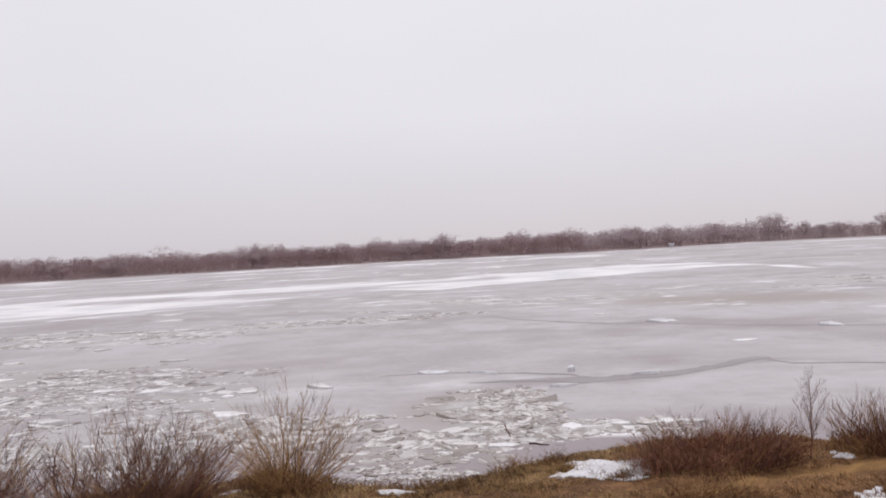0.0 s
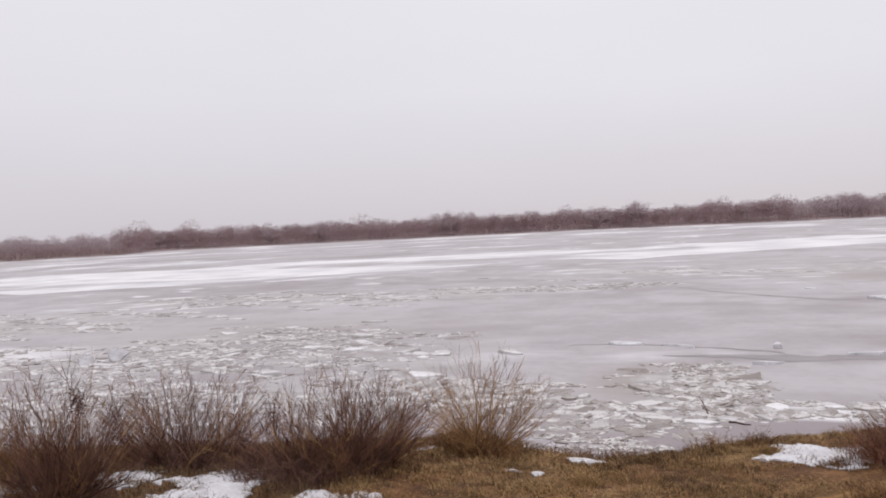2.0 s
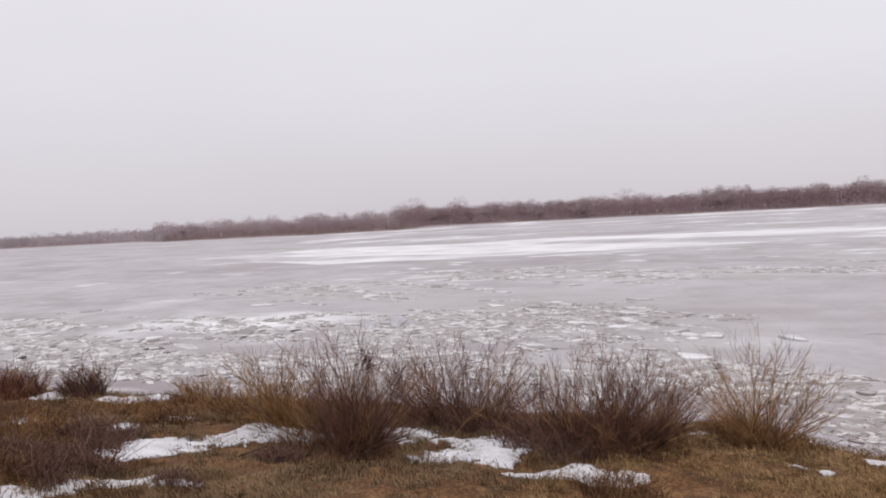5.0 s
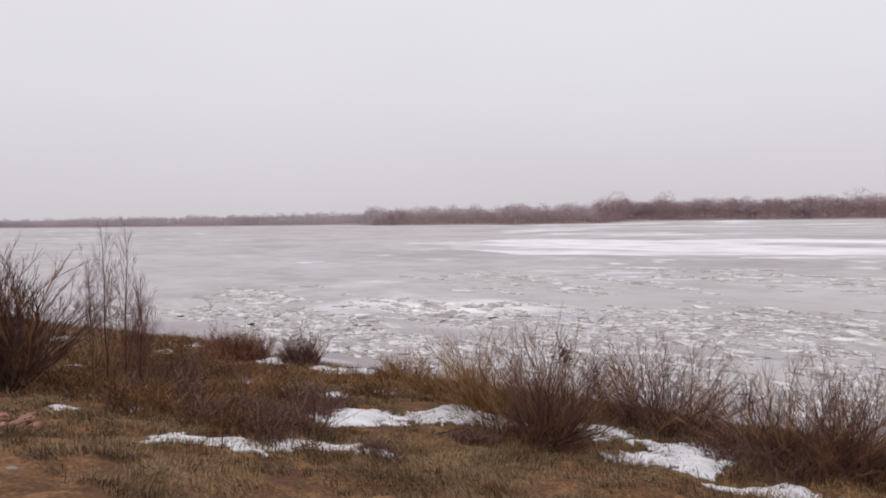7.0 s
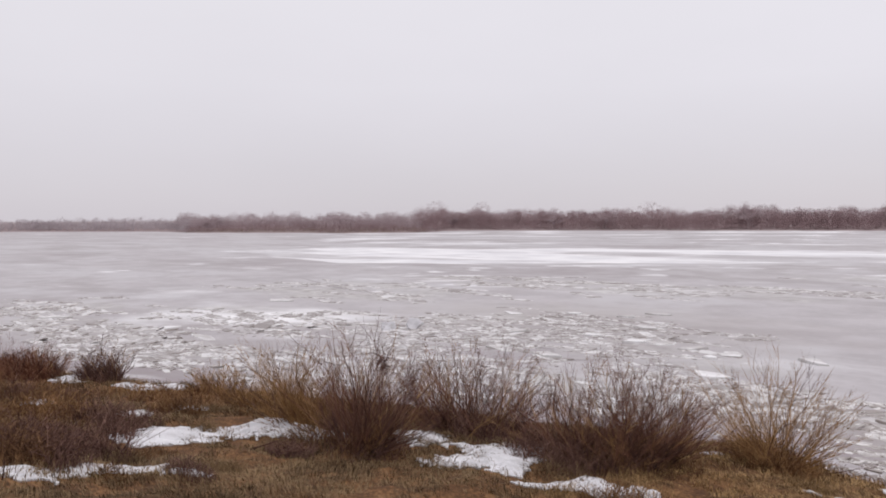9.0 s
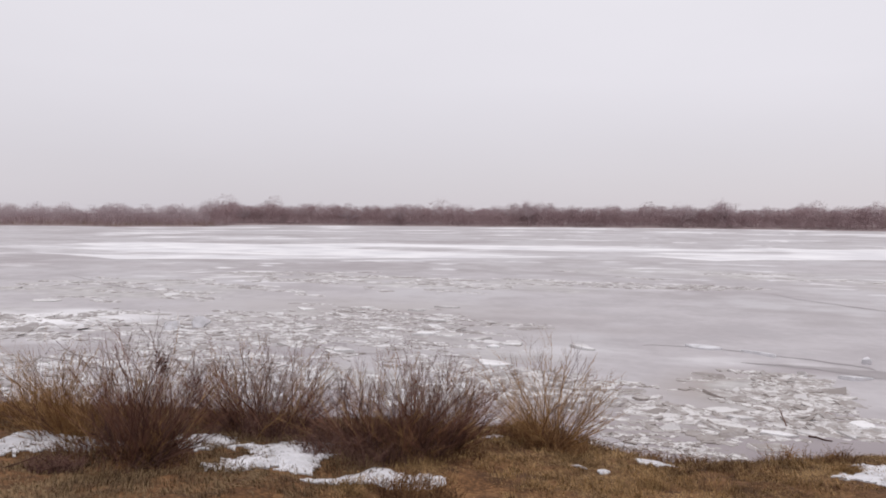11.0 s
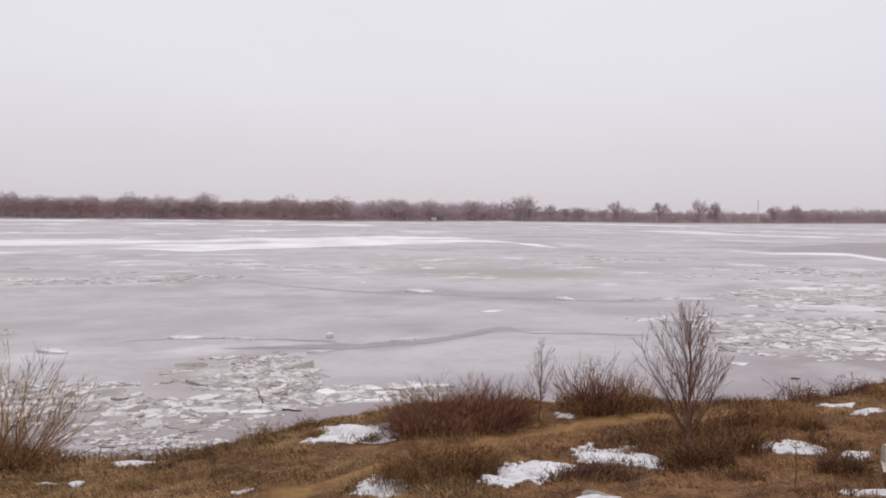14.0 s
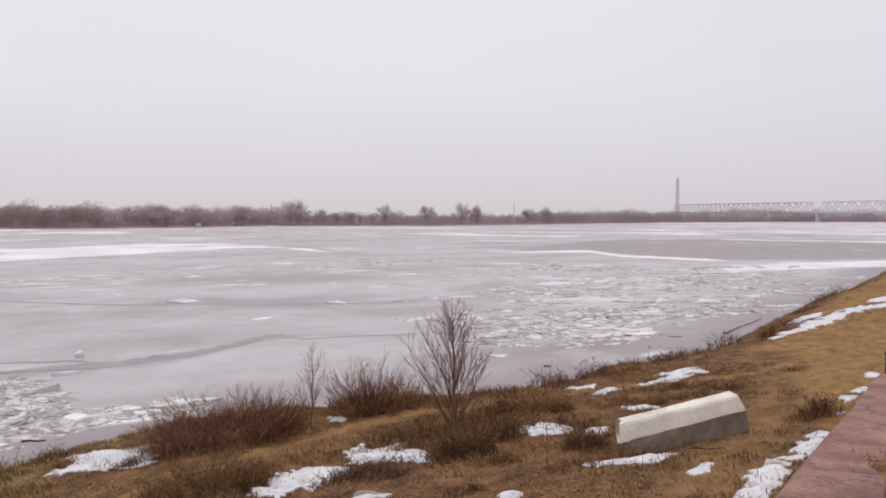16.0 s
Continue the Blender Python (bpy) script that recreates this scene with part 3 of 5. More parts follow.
def floe_field(cx, cy, rx, ry, count, r0, r1, seed, tilt=5.0):
    """A patch of broken floes: chains of upended plates along refrozen cracks, with chips strewn round them.
    Beside the bank its larger plates are pieces of their own; all the rest is too many to count."""
    rng = random.Random(seed)
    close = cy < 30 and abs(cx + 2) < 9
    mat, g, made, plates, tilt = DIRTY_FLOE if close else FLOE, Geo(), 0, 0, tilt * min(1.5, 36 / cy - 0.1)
    root = new("ice_rubble" if close else "floe_field")
    root.location = (cx, cy, 0)
    while made < count:
        x, y = rx * rng.gauss(0, .52), ry * rng.gauss(0, .58)
        heading = rng.gauss(0, .40)
        for _ in range(rng.randint(5, 22)):
            r = r0 + (r1 - r0) * 0.85 * rng.random() ** 2.8
            heading += rng.gauss(-.1 * heading, .22)
            x, y = x + math.cos(heading) * r * rng.uniform(1.2, 2.4), y + math.sin(heading) * r * rng.uniform(1.0, 2.0)
            made += 0.25
            if inland(cx + x, cy + y) > -0.2 or math.hypot(x / rx, y / ry) > 1.25:
                continue
            made += 0.75
            single = close and plates < 75 and r > r0 + (r1 - r0) * 0.18
            plate = Geo() if single else g
            add_floe(plate, rng, x, y, r, rng.uniform(1.0, 2.3), tilt * rng.choice((.4, .7, 1, 2.4, 3.4) if close else (.4, .7, 1, 2)), rng.uniform(0.014, 0.022 + (0.11 if cy < 32 else 0.06) * r))
            if single:
                plate.make("plate", mat, root, rim=FLOE_EDGE)
                plates += 1
            for _ in range(rng.randint(1, 4)):
                px, py = x + rng.gauss(0, r * 1.6), y + rng.gauss(0, r * 1.3)
                if inland(cx + px, cy + py) < -0.2:
                    made += 0.3
                    add_floe(g, rng, px, py, r0 + (r1 - r0) * .35 * rng.random() ** 2, rng.uniform(1.0, 2.0), tilt, rng.uniform(0.010, 0.03))
    if close:
        tagged(g.make("chips", mat, root, rim=FLOE_EDGE), kind="stuff")
        return tagged(root, "heap of silty broken ice plates and chips by the bank", "ice rubble", "ice rubble heaps")
    bpy.data.objects.remove(root)
    ob = tagged(g.make("floe_field", mat, rim=FLOE_EDGE), "field of small broken white and grey ice floes", "ice floes", "floe fields", "stuff")
    ob.location = (cx, cy, 0)
    return ob


for i, spec in enumerate(FIELDS + FIELDS_FAR):
    floe_field(*spec, 100 + i)


def floe(x, y, r, long, tilt, thick, seed, label="flat white slab of broken ice on the frozen river", turn=0.0, mat=None, lift=0.0):
    rng = random.Random(seed)
    g = Geo()
    m = pose(0, 0, thick * 0.2, tilt, rng.uniform(-4, 4), turn)
    out = floe_outline(rng, r, long)
    g.slab(out, -thick * 0.6, thick * 0.45, m)
    g.slab([(px * 0.9, py * 0.9) for px, py in out], thick * 0.40, thick * 0.62, m)
    ob = g.make("ice_floe", mat or WHITE_FLOE, rim=FLOE_EDGE if mat is DIRTY_FLOE else mat or WHITE_FLOE)
    ob.location = (x, y, lift)
    return tagged(ob, label, "ice floe", "single ice floes")


floe(3.6, 35.2, 0.24, 1.0, 12, 0.26, 1, "upright white chunk of ice beside a crack", mat=SNOW)
floe(-0.3, 35.5, 0.34, 2.8, -7, 0.12, 2, "long thin white slab of ice tilted at a crack", mat=SNOW)
floe(-2.7, 36.1, 0.34, 2.2, 10, 0.14, 3, "thin white slab of ice tilted at a crack", mat=SNOW)
floe(6.9, 33.8, 0.34, 2.8, -8, 0.12, 4, "long thin white slab of ice tilted at a crack", mat=SNOW)
floe(3.0, 31.6, 0.28, 2.2, -6, 0.12, 5, "thin white slab of ice tilted at a crack", mat=SNOW)
floe(20.8, 47.4, 0.42, 2.4, 12, 0.18, 6, "long thin white slab of ice tilted at a crack", mat=SNOW)
floe(12.1, 53.6, 0.5, 2.2, 10, 0.15, 9, "long thin white slab of ice tilted at a crack", mat=SNOW)
floe(-28.2, 29.9, 0.50, 0.95, 58, 0.18, 7, "tilted white block of ice standing out of the rubble", 43, SNOW, 0.14)
floe(-27.4, 31.0, 0.50, 1.05, 62, 0.18, 8, "tilted white block of ice standing out of the rubble", 46, SNOW, 0.14)
LINE = [(-17.4, 38.7), (-15.8, 34.4), (-14.6, 34.3), (-12.9, 33.8), (-11.4, 32.1), (-10.9, 33.4), (-7.8, 33.7), (-20.1, 42.3), (-19.1, 44.5), (-22.1, 33.2), (-26.7, 39.8), (-23.5, 41.9), (-18.4, 34.8), (-10.3, 28.5), (-19.8, 28.6), (-17.4, 28.5), (-17.4, 24.7), (-21.8, 23.8)]
AWAY = [(-45.2, 36.0), (-46.5, 53.6), (-48.9, 21.0), (-37.6, 26.5), (-34.0, 22.2), (-38.7, 23.3), (-58.5, 23.3), (-44.5, 29.8)]
RIGHT = [(14.0, 42.7), (26.4, 33.9), (28.1, 30.8), (28.0, 29.7), (29.6, 28.3), (29.1, 27.1), (18.9, 26.1), (36.0, 33.2), (43.6, 59.4), (52.2, 63.2), (40.2, 39.5), (43.8, 35.9), (8.8, 60.8)]
NEAR = [(-4.9, 25.5), (-3.8, 25.2), (-2.2, 29.9), (-1.2, 24.5), (0.2, 27.5), (-4.5, 26.0), (-3.5, 25.4), (-1.1, 23.1), (0.1, 21.2), (-1.6, 26.8)]
rng = random.Random(5)
for i, (x, y) in enumerate(LINE):
    floe(x, y, rng.uniform(0.30, 0.48), rng.uniform(1.6, 2.3), rng.uniform(-1, 5), rng.uniform(.08, .14), 40 + i, "white floe at the edge of a rubble field")
for i, (x, y) in enumerate(AWAY):
    floe(x, y, rng.uniform(0.4, 0.7), rng.uniform(1.6, 2.4), rng.uniform(-1, 4), rng.uniform(.04, .08), 80 + i, "flat white floe on grey ice")
for i, (x, y) in enumerate(RIGHT):
    floe(x, y, rng.uniform(0.20, 0.40), rng.uniform(1.6, 2.6), rng.uniform(-1, 5), rng.uniform(.04, .08), 130 + i, "flat white floe on grey ice")
for i, (x, y) in enumerate(NEAR):
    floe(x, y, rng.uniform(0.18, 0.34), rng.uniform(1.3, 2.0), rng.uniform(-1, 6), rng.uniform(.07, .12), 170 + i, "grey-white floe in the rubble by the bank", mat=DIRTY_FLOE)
SLABS = [(1.6, 24.3, .46), (2.4, 24.7, .5), (3.2, 24.4, .42), (4.0, 25.0, .55), (4.9, 24.8, .46), (5.6, 24.9, .4), (1.0, 23.2, .45), (2.0, 23.3, .32), (3.0, 23.6, .36), (0.2, 22.6, .42), (-0.8, 24.0, .5), (6.3, 24.7, .35), (3.6, 23.9, .3)]
for i, (x, y, r) in enumerate(SLABS):
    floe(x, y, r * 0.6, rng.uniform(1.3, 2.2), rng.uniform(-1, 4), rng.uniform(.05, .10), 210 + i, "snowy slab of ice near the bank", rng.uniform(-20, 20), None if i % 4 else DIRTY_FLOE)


def log(ax, ay, bx, by, r, mat, label):
    g = Geo()
    g.limb([Vector((ax, ay, r * 1.2)), Vector(((2 * ax + bx) / 3, (2 * ay + by) / 3 + .06, r * 1.3)), Vector(((ax + 2 * bx) / 3, (ay + 2 * by) / 3 - .05, r)), Vector((bx, by, r))], [r, r * .9, r * .75, r * .5], 7)
    return tagged(g.make("driftwood_log", mat), label, "driftwood", "driftwood on the ice")


log(32.3, 25.1, 39.1, 27.8, 0.07, DRIFT, "pale bare driftwood log along the waterline")
log(31.2, 32.4, 32.0, 32.5, 0.05, BARK_DARK, "short dark driftwood log on the ice")
log(19.1, 23.3, 19.45, 23.3, 0.035, BARK_DARK, "short dark driftwood log on the ice")
log(1.55, 25.6, 1.80, 25.63, 0.03, BARK_DARK, "short dark driftwood log on the ice")

# ---- bushes, saplings and weeds on the bank ----


def shoot(g, rng, foot, lean, height, thick, twigs, curl=0.25, twig_len=0.35, forks=1, rise=0.02):
    """One stem from its foot, leaning out and bending up, with long slender twigs that sweep along it and fork again."""
    a = rng.uniform(0, 2 * math.pi)
    n = 6
    pts, d = [foot], Vector((lean[0] * 1.25, lean[1] * 1.25, 1.0)).normalized()
    p = foot.copy()
    for i in range(n):
        d = (d + Vector((rng.gauss(0, curl * .32), rng.gauss(0, curl * .32), rise))).normalized()
        p = p + d * height / n
        pts.append(p)
    g.limb(pts, [thick * 1.1 * (1 - 0.86 * i / n) for i in range(n + 1)])
    for j in range(twigs):
        t = rng.uniform(0.12, 0.92) * n
        i = min(int(t), n - 1)
        q = pts[i].lerp(pts[i + 1], t - i)
        a += 2.4 + rng.uniform(-.5, .5)
        e = ((pts[i + 1] - pts[i]).normalized() * 1.5 + Vector((math.cos(a), math.sin(a), 0.10)) * rng.uniform(.40, .95)).normalized()
        length = twig_len * height * rng.uniform(0.45, 1.25) * (1.15 - t / n * .6)
        mid = q + e * length * .45
        f = (e + Vector((rng.gauss(0, .12), rng.gauss(0, .12), 0.22))).normalized()
        g.limb([q, mid, mid + f * length * .55], [thick * .36, thick * .26, thick * .09])
        for _ in range(forks):
            f = (e * 1.5 + Vector((rng.gauss(0, .5), rng.gauss(0, .5), rng.uniform(0, .4)))).normalized()
            g.limb([mid, mid + f * length * rng.uniform(.3, .6)], [thick * .20, thick * .08])


def bush(name, x, y, height, width, stems, bark, label, seed, thick=0.011, twigs=6, base=0.20, curl=0.3, group="", category="bush", depth=None, forks=1):
    """Stems that fan out from a foot; every stem with its twigs is a part."""
    rng = random.Random(seed)
    depth = depth or width * 0.8
    root = new(name)
    root.location = (x, y, 0)
    arms = [rng.uniform(0, 2 * math.pi) for _ in range(7)]
    for i in range(stems):
        a, q = rng.choice(arms) + rng.gauss(0, .45), math.sqrt(rng.random())
        u = min(1.0, max(0.0, q + rng.gauss(0, .12)))
        fx, fy = q * base * width * math.cos(a), q * base * depth * math.sin(a)
        foot = Vector((fx, fy, float(land(x + fx, y + fy)) - 0.05))
        hh = height * (rng.uniform(0.7, 1.0) if rng.random() < .50 else rng.uniform(0.28, 0.72)) * (1.10 - 0.38 * u * u)
        lx, ly = (u * 0.5 - q * base) * width * math.cos(a) / hh, (u * 0.5 - q * base) * depth * math.sin(a) / hh
        g = Geo()
        shoot(g, rng, foot, (lx + rng.gauss(0, .30), ly + rng.gauss(0, .30)), hh * math.sqrt(1 + lx * lx + ly * ly), thick * rng.uniform(.5, 1.1), twigs + 4, curl * 1.9, 0.34, forks + 1)
        if i % 7 == 0:
            shoot(g, rng, foot, (lx * 1.2 + rng.gauss(0, .25), ly + rng.gauss(0, .25)), hh * 0.85, thick * 1.75, twigs, curl * 3.0, 0.30, forks)
            g.make("stem", bark if bark is BARK_YELLOW else BARK_DARK, root)
            continue
        g.make("stem", bark if rng.random() < .65 else BARK_DARK if rng.random() < .5 else BARK_YELLOW, root)
    return tagged(root, label, category, group)


def weed_patch(x, y, height, width, stems, label, seed, mat=None, depth=None, thick=0.0065):
    """Dead stalks too many to count, with bent tops, as one thing."""
    rng = random.Random(seed)
    depth = depth or width * 0.7
    g = Geo()
    for i in range(stems):
        a, q = rng.uniform(0, 2 * math.pi), math.sqrt(rng.random())
        px, py = x + q * width / 2 * math.cos(a), y + q * depth / 2 * math.sin(a)
        h = height * rng.uniform(0.3, 1.0) * (1.1 - 0.5 * q * q)
        foot = Vector((px, py, float(land(px, py)) - 0.03))
        k = rng.gauss(0, .38), rng.gauss(0, .38)
        mid = foot + Vector((k[0] * h * .4, k[1] * h * .4, h * .6))
        top = mid + Vector((k[0] * h * .8 + rng.gauss(0, .12) * h, k[1] * h * .8 + rng.gauss(0, .12) * h, h * .4))
        g.limb([foot, mid, top], [thick, thick * .8, thick * .4])
        for _ in range(2):
            s = foot.lerp(top, rng.uniform(.35, .9))
            g.limb([s, s + Vector((rng.gauss(0, .16), rng.gauss(0, .16), rng.uniform(.02, .2))) * h], [thick * .7, thick * .4])
    ob = g.make("dead_weeds", mat or WEED)
    return tagged(ob, label, "weeds", "weeds on the bank", "stuff")


W = "bushes along the bank"
bush("willow_bush", -4.8, 17.6, 2.75, 3.8, 95, BARK_YELLOW, "bare yellow-brown willow bush at the water's edge", 1, 0.012, 8, 0.10, group=W)
bush("willow_bush", -7.6, 14.9, 2.4, 4.8, 290, BARK_GREY, "dense bare grey-brown willow bush behind snow", 2, 0.011, 9, 0.28, group=W, depth=3.8)
bush("willow_bush", -11.3, 15.0, 2.8, 4.6, 210, BARK_GREY, "tall bare grey-brown willow bush by the ice", 3, 0.011, 7, 0.22, group=W)
bush("willow_bush", -11.6, 11.3, 2.9, 3.6, 150, BARK_BROWN, "dark brown bare willow bush beside a snow patch", 4, 0.013, 7, 0.16, group=W)
bush("willow_bush", -14.3, 12.5, 2.45, 4.4, 170, BARK_YELLOW, "thin bare straw-brown bush beside the dark one", 5, 0.010, 7, 0.28, group=W)
bush("willow_bush", -17.8, 13.7, 1.6, 3.6, 110, BARK_YELLOW, "low bare straw-brown bush by the water", 14, 0.010, 6, 0.30, group=W)
bush("willow_bush", -21.1, 14.4, 1.3, 2.4, 110, BARK_YELLOW, "low brown bush at the water's edge", 6, 0.011, 5, 0.28, group=W)
bush("willow_bush", -26.1, 13.0, 1.6, 1.8, 130, BARK_DARK, "small dark upright bush at the water's edge", 7, 0.011, 7, 0.42, group=W)
bush("willow_bush", -28.4, 11.3, 1.6, 3.0, 230, BARK_RED, "dense low reddish-brown bush at the water's edge", 8, 0.010, 7, 0.50, group=W)
bush("osier_bush", 4.9, 17.4, 1.45, 4.0, 380, BARK_RED, "broad low red-brown osier bush beside the track", 9, 0.0085, 6, 0.34, group=W)
bush("osier_bush", 8.7, 17.6, 1.65, 2.6, 160, BARK_RED, "red-brown osier bush at the water's edge", 10, 0.009, 6, 0.24, group=W)
bush("osier_bush", 10.6, 18.6, 1.2, 2.6, 80, BARK_YELLOW, "thin bare bush behind the young tree", 11, 0.009, 6, 0.26, group=W)
bush("willow_bush", -21.3, 2.6, 4.0, 3.6, 110, BARK_DARK, "tall dark bare willow with many upright stems", 12, 0.026, 10, 0.14, group=W, forks=2)


def young_tree(x, y, height, spread, label, seed, limbs, name="young_tree", thick=0.045, bark=BARK_DARK, start=0.16, steep=1.0, limb_bark=None):
    """A straight leader with limbs that leave it low, sweep out and turn up into a fan of fine twigs."""
    rng = random.Random(seed)
    z = float(land(x, y)) - 0.06
    root = new(name)
    root.location = (x, y, z)
    t = Geo()
    n = 9
    pts, p = [], Vector((0, 0, 0))
    for i in range(n + 1):
        pts.append(p.copy())
        p = p + Vector((rng.gauss(0, .006), rng.gauss(0, .006), 1 / n)) * height
    t.limb(pts, [thick * (1 - 0.93 * i / n) for i in range(n + 1)], 6)
    t.make("trunk", bark, root)
    a = 0
    for j in range(limbs):
        u = start + (0.93 - start) * (j / limbs) ** 1.25
        q = pts[min(int(u * n), n - 1)].lerp(pts[min(int(u * n) + 1, n)], u * n - int(u * n))
        a += 2.39996 + rng.uniform(-.4, .4)
        length = spread * 1.45 * (1.06 - u) ** 0.62 * rng.uniform(.72, 1.08)
        k = (0.62 - 0.26 * u) * steep
        g = Geo()
        shoot(g, rng, q, (math.cos(a) * k, math.sin(a) * k), length, thick * (0.26 - 0.16 * u), 16, 0.20, 0.42, 3, 0.06)
        g.make("limb", limb_bark or bark, root)
    return tagged(root, label, "tree", "young trees on the bank")


young_tree(7.95, 12.5, 2.92, 1.42, "young bare tree with a fan of fine twigs", 24, 36, thick=0.047, bark=BARK_DARK, start=0.17, limb_bark=BARK_BROWN)
young_tree(6.9, 17.3, 2.0, 0.80, "thin bare sapling beside a small snow patch", 22, 16, "sapling", 0.026, BARK_BROWN, 0.12, 0.65)
young_tree(12.3, 19.6, 1.1, 0.4, "tiny bare sapling by the water", 23, 8, "sapling", 0.014)

for tx, ty, th, ts, tl in ((-20.9, 4.9, 4.3, 1.5, 40), (-21.1, 5.4, 4.5, 1.4, 40), (-19.8, 4.4, 3.5, 1.3, 34), (-22.3, 6.1, 2.9, 1.2, 34), (-21.6, 5.9, 2.4, 1.1, 30), (-20.4, 5.6, 3.1, 1.3, 34)):
    young_tree(tx, ty, th, ts, "tall thin pale willow sapling in brown weeds", int(th * 10), tl // 2, "willow_sapling", 0.030, BARK_BROWN, 0.10, 0.55)

weed_patch(-3.0, 18.35, 0.36, 2.6, 240, "sparse dead weeds at the water's edge", 65)
D = "clump of dead brown weeds in dry grass"
weed_patch(3.3, 13.1, 0.75, 2.4, 1000, "tall clump of dead brown weeds beside the track", 31, STRAW_RUST, thick=0.005)
weed_patch(8.4, 14.0, 0.5, 3.2, 700, "dead brown weeds round the young tree's foot", 32)
weed_patch(10.0, 14.4, 0.45, 2.2, 350, D, 33, STRAW_RUST)
weed_patch(11.6, 14.9, 0.55, 2.6, 480, D, 34, STRAW_RUST)
weed_patch(9.3, 10.2, 0.45, 1.0, 200, D, 35)
weed_patch(7.8, 12.0, 0.62, 1.5, 420, "tall dead brown weeds round the young tree's foot", 1038, depth=0.9)
weed_patch(9.0, 12.6, 0.55, 1.6, 320, "tall dead brown weeds beside the young tree", 1039, depth=0.9)
weed_patch(5.6, 11.5, 0.42, 1.6, 300, "dark dead weeds between patches of snow", 1040, BARK_DARK, 0.9, 0.005)
weed_patch(7.2, 11.9, 0.22, 2.6, 300, D, 46)
weed_patch(-15.6, 5.9, 0.55, 4.6, 900, "broad patch of tall dead weeds behind a snow strip", 36, depth=2.2)
weed_patch(-18.5, 7.2, 0.5, 5.0, 800, "broad patch of tall dead weeds", 37)
weed_patch(-22.5, 8.4, 0.5, 6.0, 1000, "broad patch of tall dead weeds", 38)
weed_patch(-27.0, 6.6, 0.75, 6.0, 900, "tall dead weeds under thin willows", 39)
weed_patch(-20.5, 4.5, 0.75, 5.0, 1000, "tall dead weeds under a dark willow", 40)
weed_patch(-17.8, 10.9, 0.6, 1.8, 350, D, 41)
weed_patch(-32, 9.8, 0.6, 6.0, 800, D, 42)
weed_patch(-12.2, 11.6, 0.5, 3.2, 400, "tangle of dead twigs under a dark bush", 43)
weed_patch(-5.6, 11.9, 0.55, 1.6, 350, D, 44)
weed_patch(1.4, 19.1, 0.45, 0.8, 120, D, 45)
weed_patch(-7.6, 14.6, 0.55, 4.4, 800, "tangle of dead twigs under a willow bush", 47, depth=2.6)
weed_patch(-12.0, 15.6, 0.55, 3.6, 500, "tangle of dead twigs under a willow bush", 48)
weed_patch(-15.6, 13.4, 0.7, 4.6, 700, "dry brown weeds between the bushes", 49)
weed_patch(-20.0, 12.9, 0.45, 5.0, 600, "dry brown weeds by the water", 66)
weed_patch(-5.2, 18.6, 0.5, 2.6, 400, "dry weeds under a willow bush", 67)
weed_patch(5.0, 18.4, 0.55, 4.4, 900, "dry weeds under a broad red bush", 68)
weed_patch(9.6, 18.0, 0.5, 4.0, 600, "dry weeds under a red bush", 69)
weed_patch(-7.8, 14.6, 0.8, 3.4, 700, "dark tangle of twigs inside a willow bush", 81, BARK_DARK, 4.0, 0.007)
weed_patch(-11.3, 15.0, 0.8, 4.0, 600, "dark tangle of twigs inside a willow bush", 82, BARK_DARK, 2.6, 0.006)
weed_patch(-11.7, 11.4, 0.6, 2.6, 220, "dark tangle of twigs inside a willow bush", 83, BARK_DARK, 2.2, 0.006)
weed_patch(4.9, 17.4, 0.95, 3.8, 900, "red-brown tangle of twigs inside a bush", 84, BARK_RED, 2.4, 0.006)
weed_patch(8.7, 17.6, 0.8, 2.4, 420, "straw-brown tangle of twigs inside a bush", 85, STRAW_RUST, 1.8, 0.006)
weed_patch(-12.3, 10.1, 0.35, 1.3, 200, "heap of dark cut twigs on the grass", 86, BARK_DARK, 0.8, 0.008)
for i, (x, y) in enumerate(((-14.3, 6.0), (-15.2, 5.4), (-13.4, 6.9), (-16.2, 6.6), (-14.9, 7.2), (-12.9, 5.9), (-17.2, 5.6), (-15.8, 8.3), (-18.4, 6.2), (-19.6, 5.2), (-17.6, 8.6), (-20.8, 7.0), (-21.9, 8.6), (-16.8, 4.2), (-23.4, 7.8))):
    weed_patch(x, y, 0.75 + 0.1 * (i % 3), 1.0, 80, "stiff upright dead weeds by a strip of snow", 640 + i, BARK_DARK, thick=0.008)
DARK = [(-16.5, 6.9, 1.6), (-18.3, 5.2, 2.0), (-19.5, 8.6, 2.0), (-23.5, 6.5, 2.6), (-24.5, 10.5, 2.4), (-21, 11.6, 2.2), (-17.0, 9.0, 1.5), (-26, 8.6, 2.0), (-19.5, 13.2, 2.0), (-14.9, 6.6, 1.6), (-13.9, 5.6, 1.0), (-16.6, 4.6, 1.4), (-22.0, 9.8, 2.0), (-29, 9.0, 2.4)]
for i, (x, y, w) in enumerate(DARK):
    weed_patch(x, y, 0.40 + 0.14 * (i % 4), w * 1.5, 300, "dark clump of dead weeds and twigs", 90 + i, BARK_DARK if i % 3 == 0 else WEED if i % 3 == 1 else STRAW_RUST, thick=0.006)
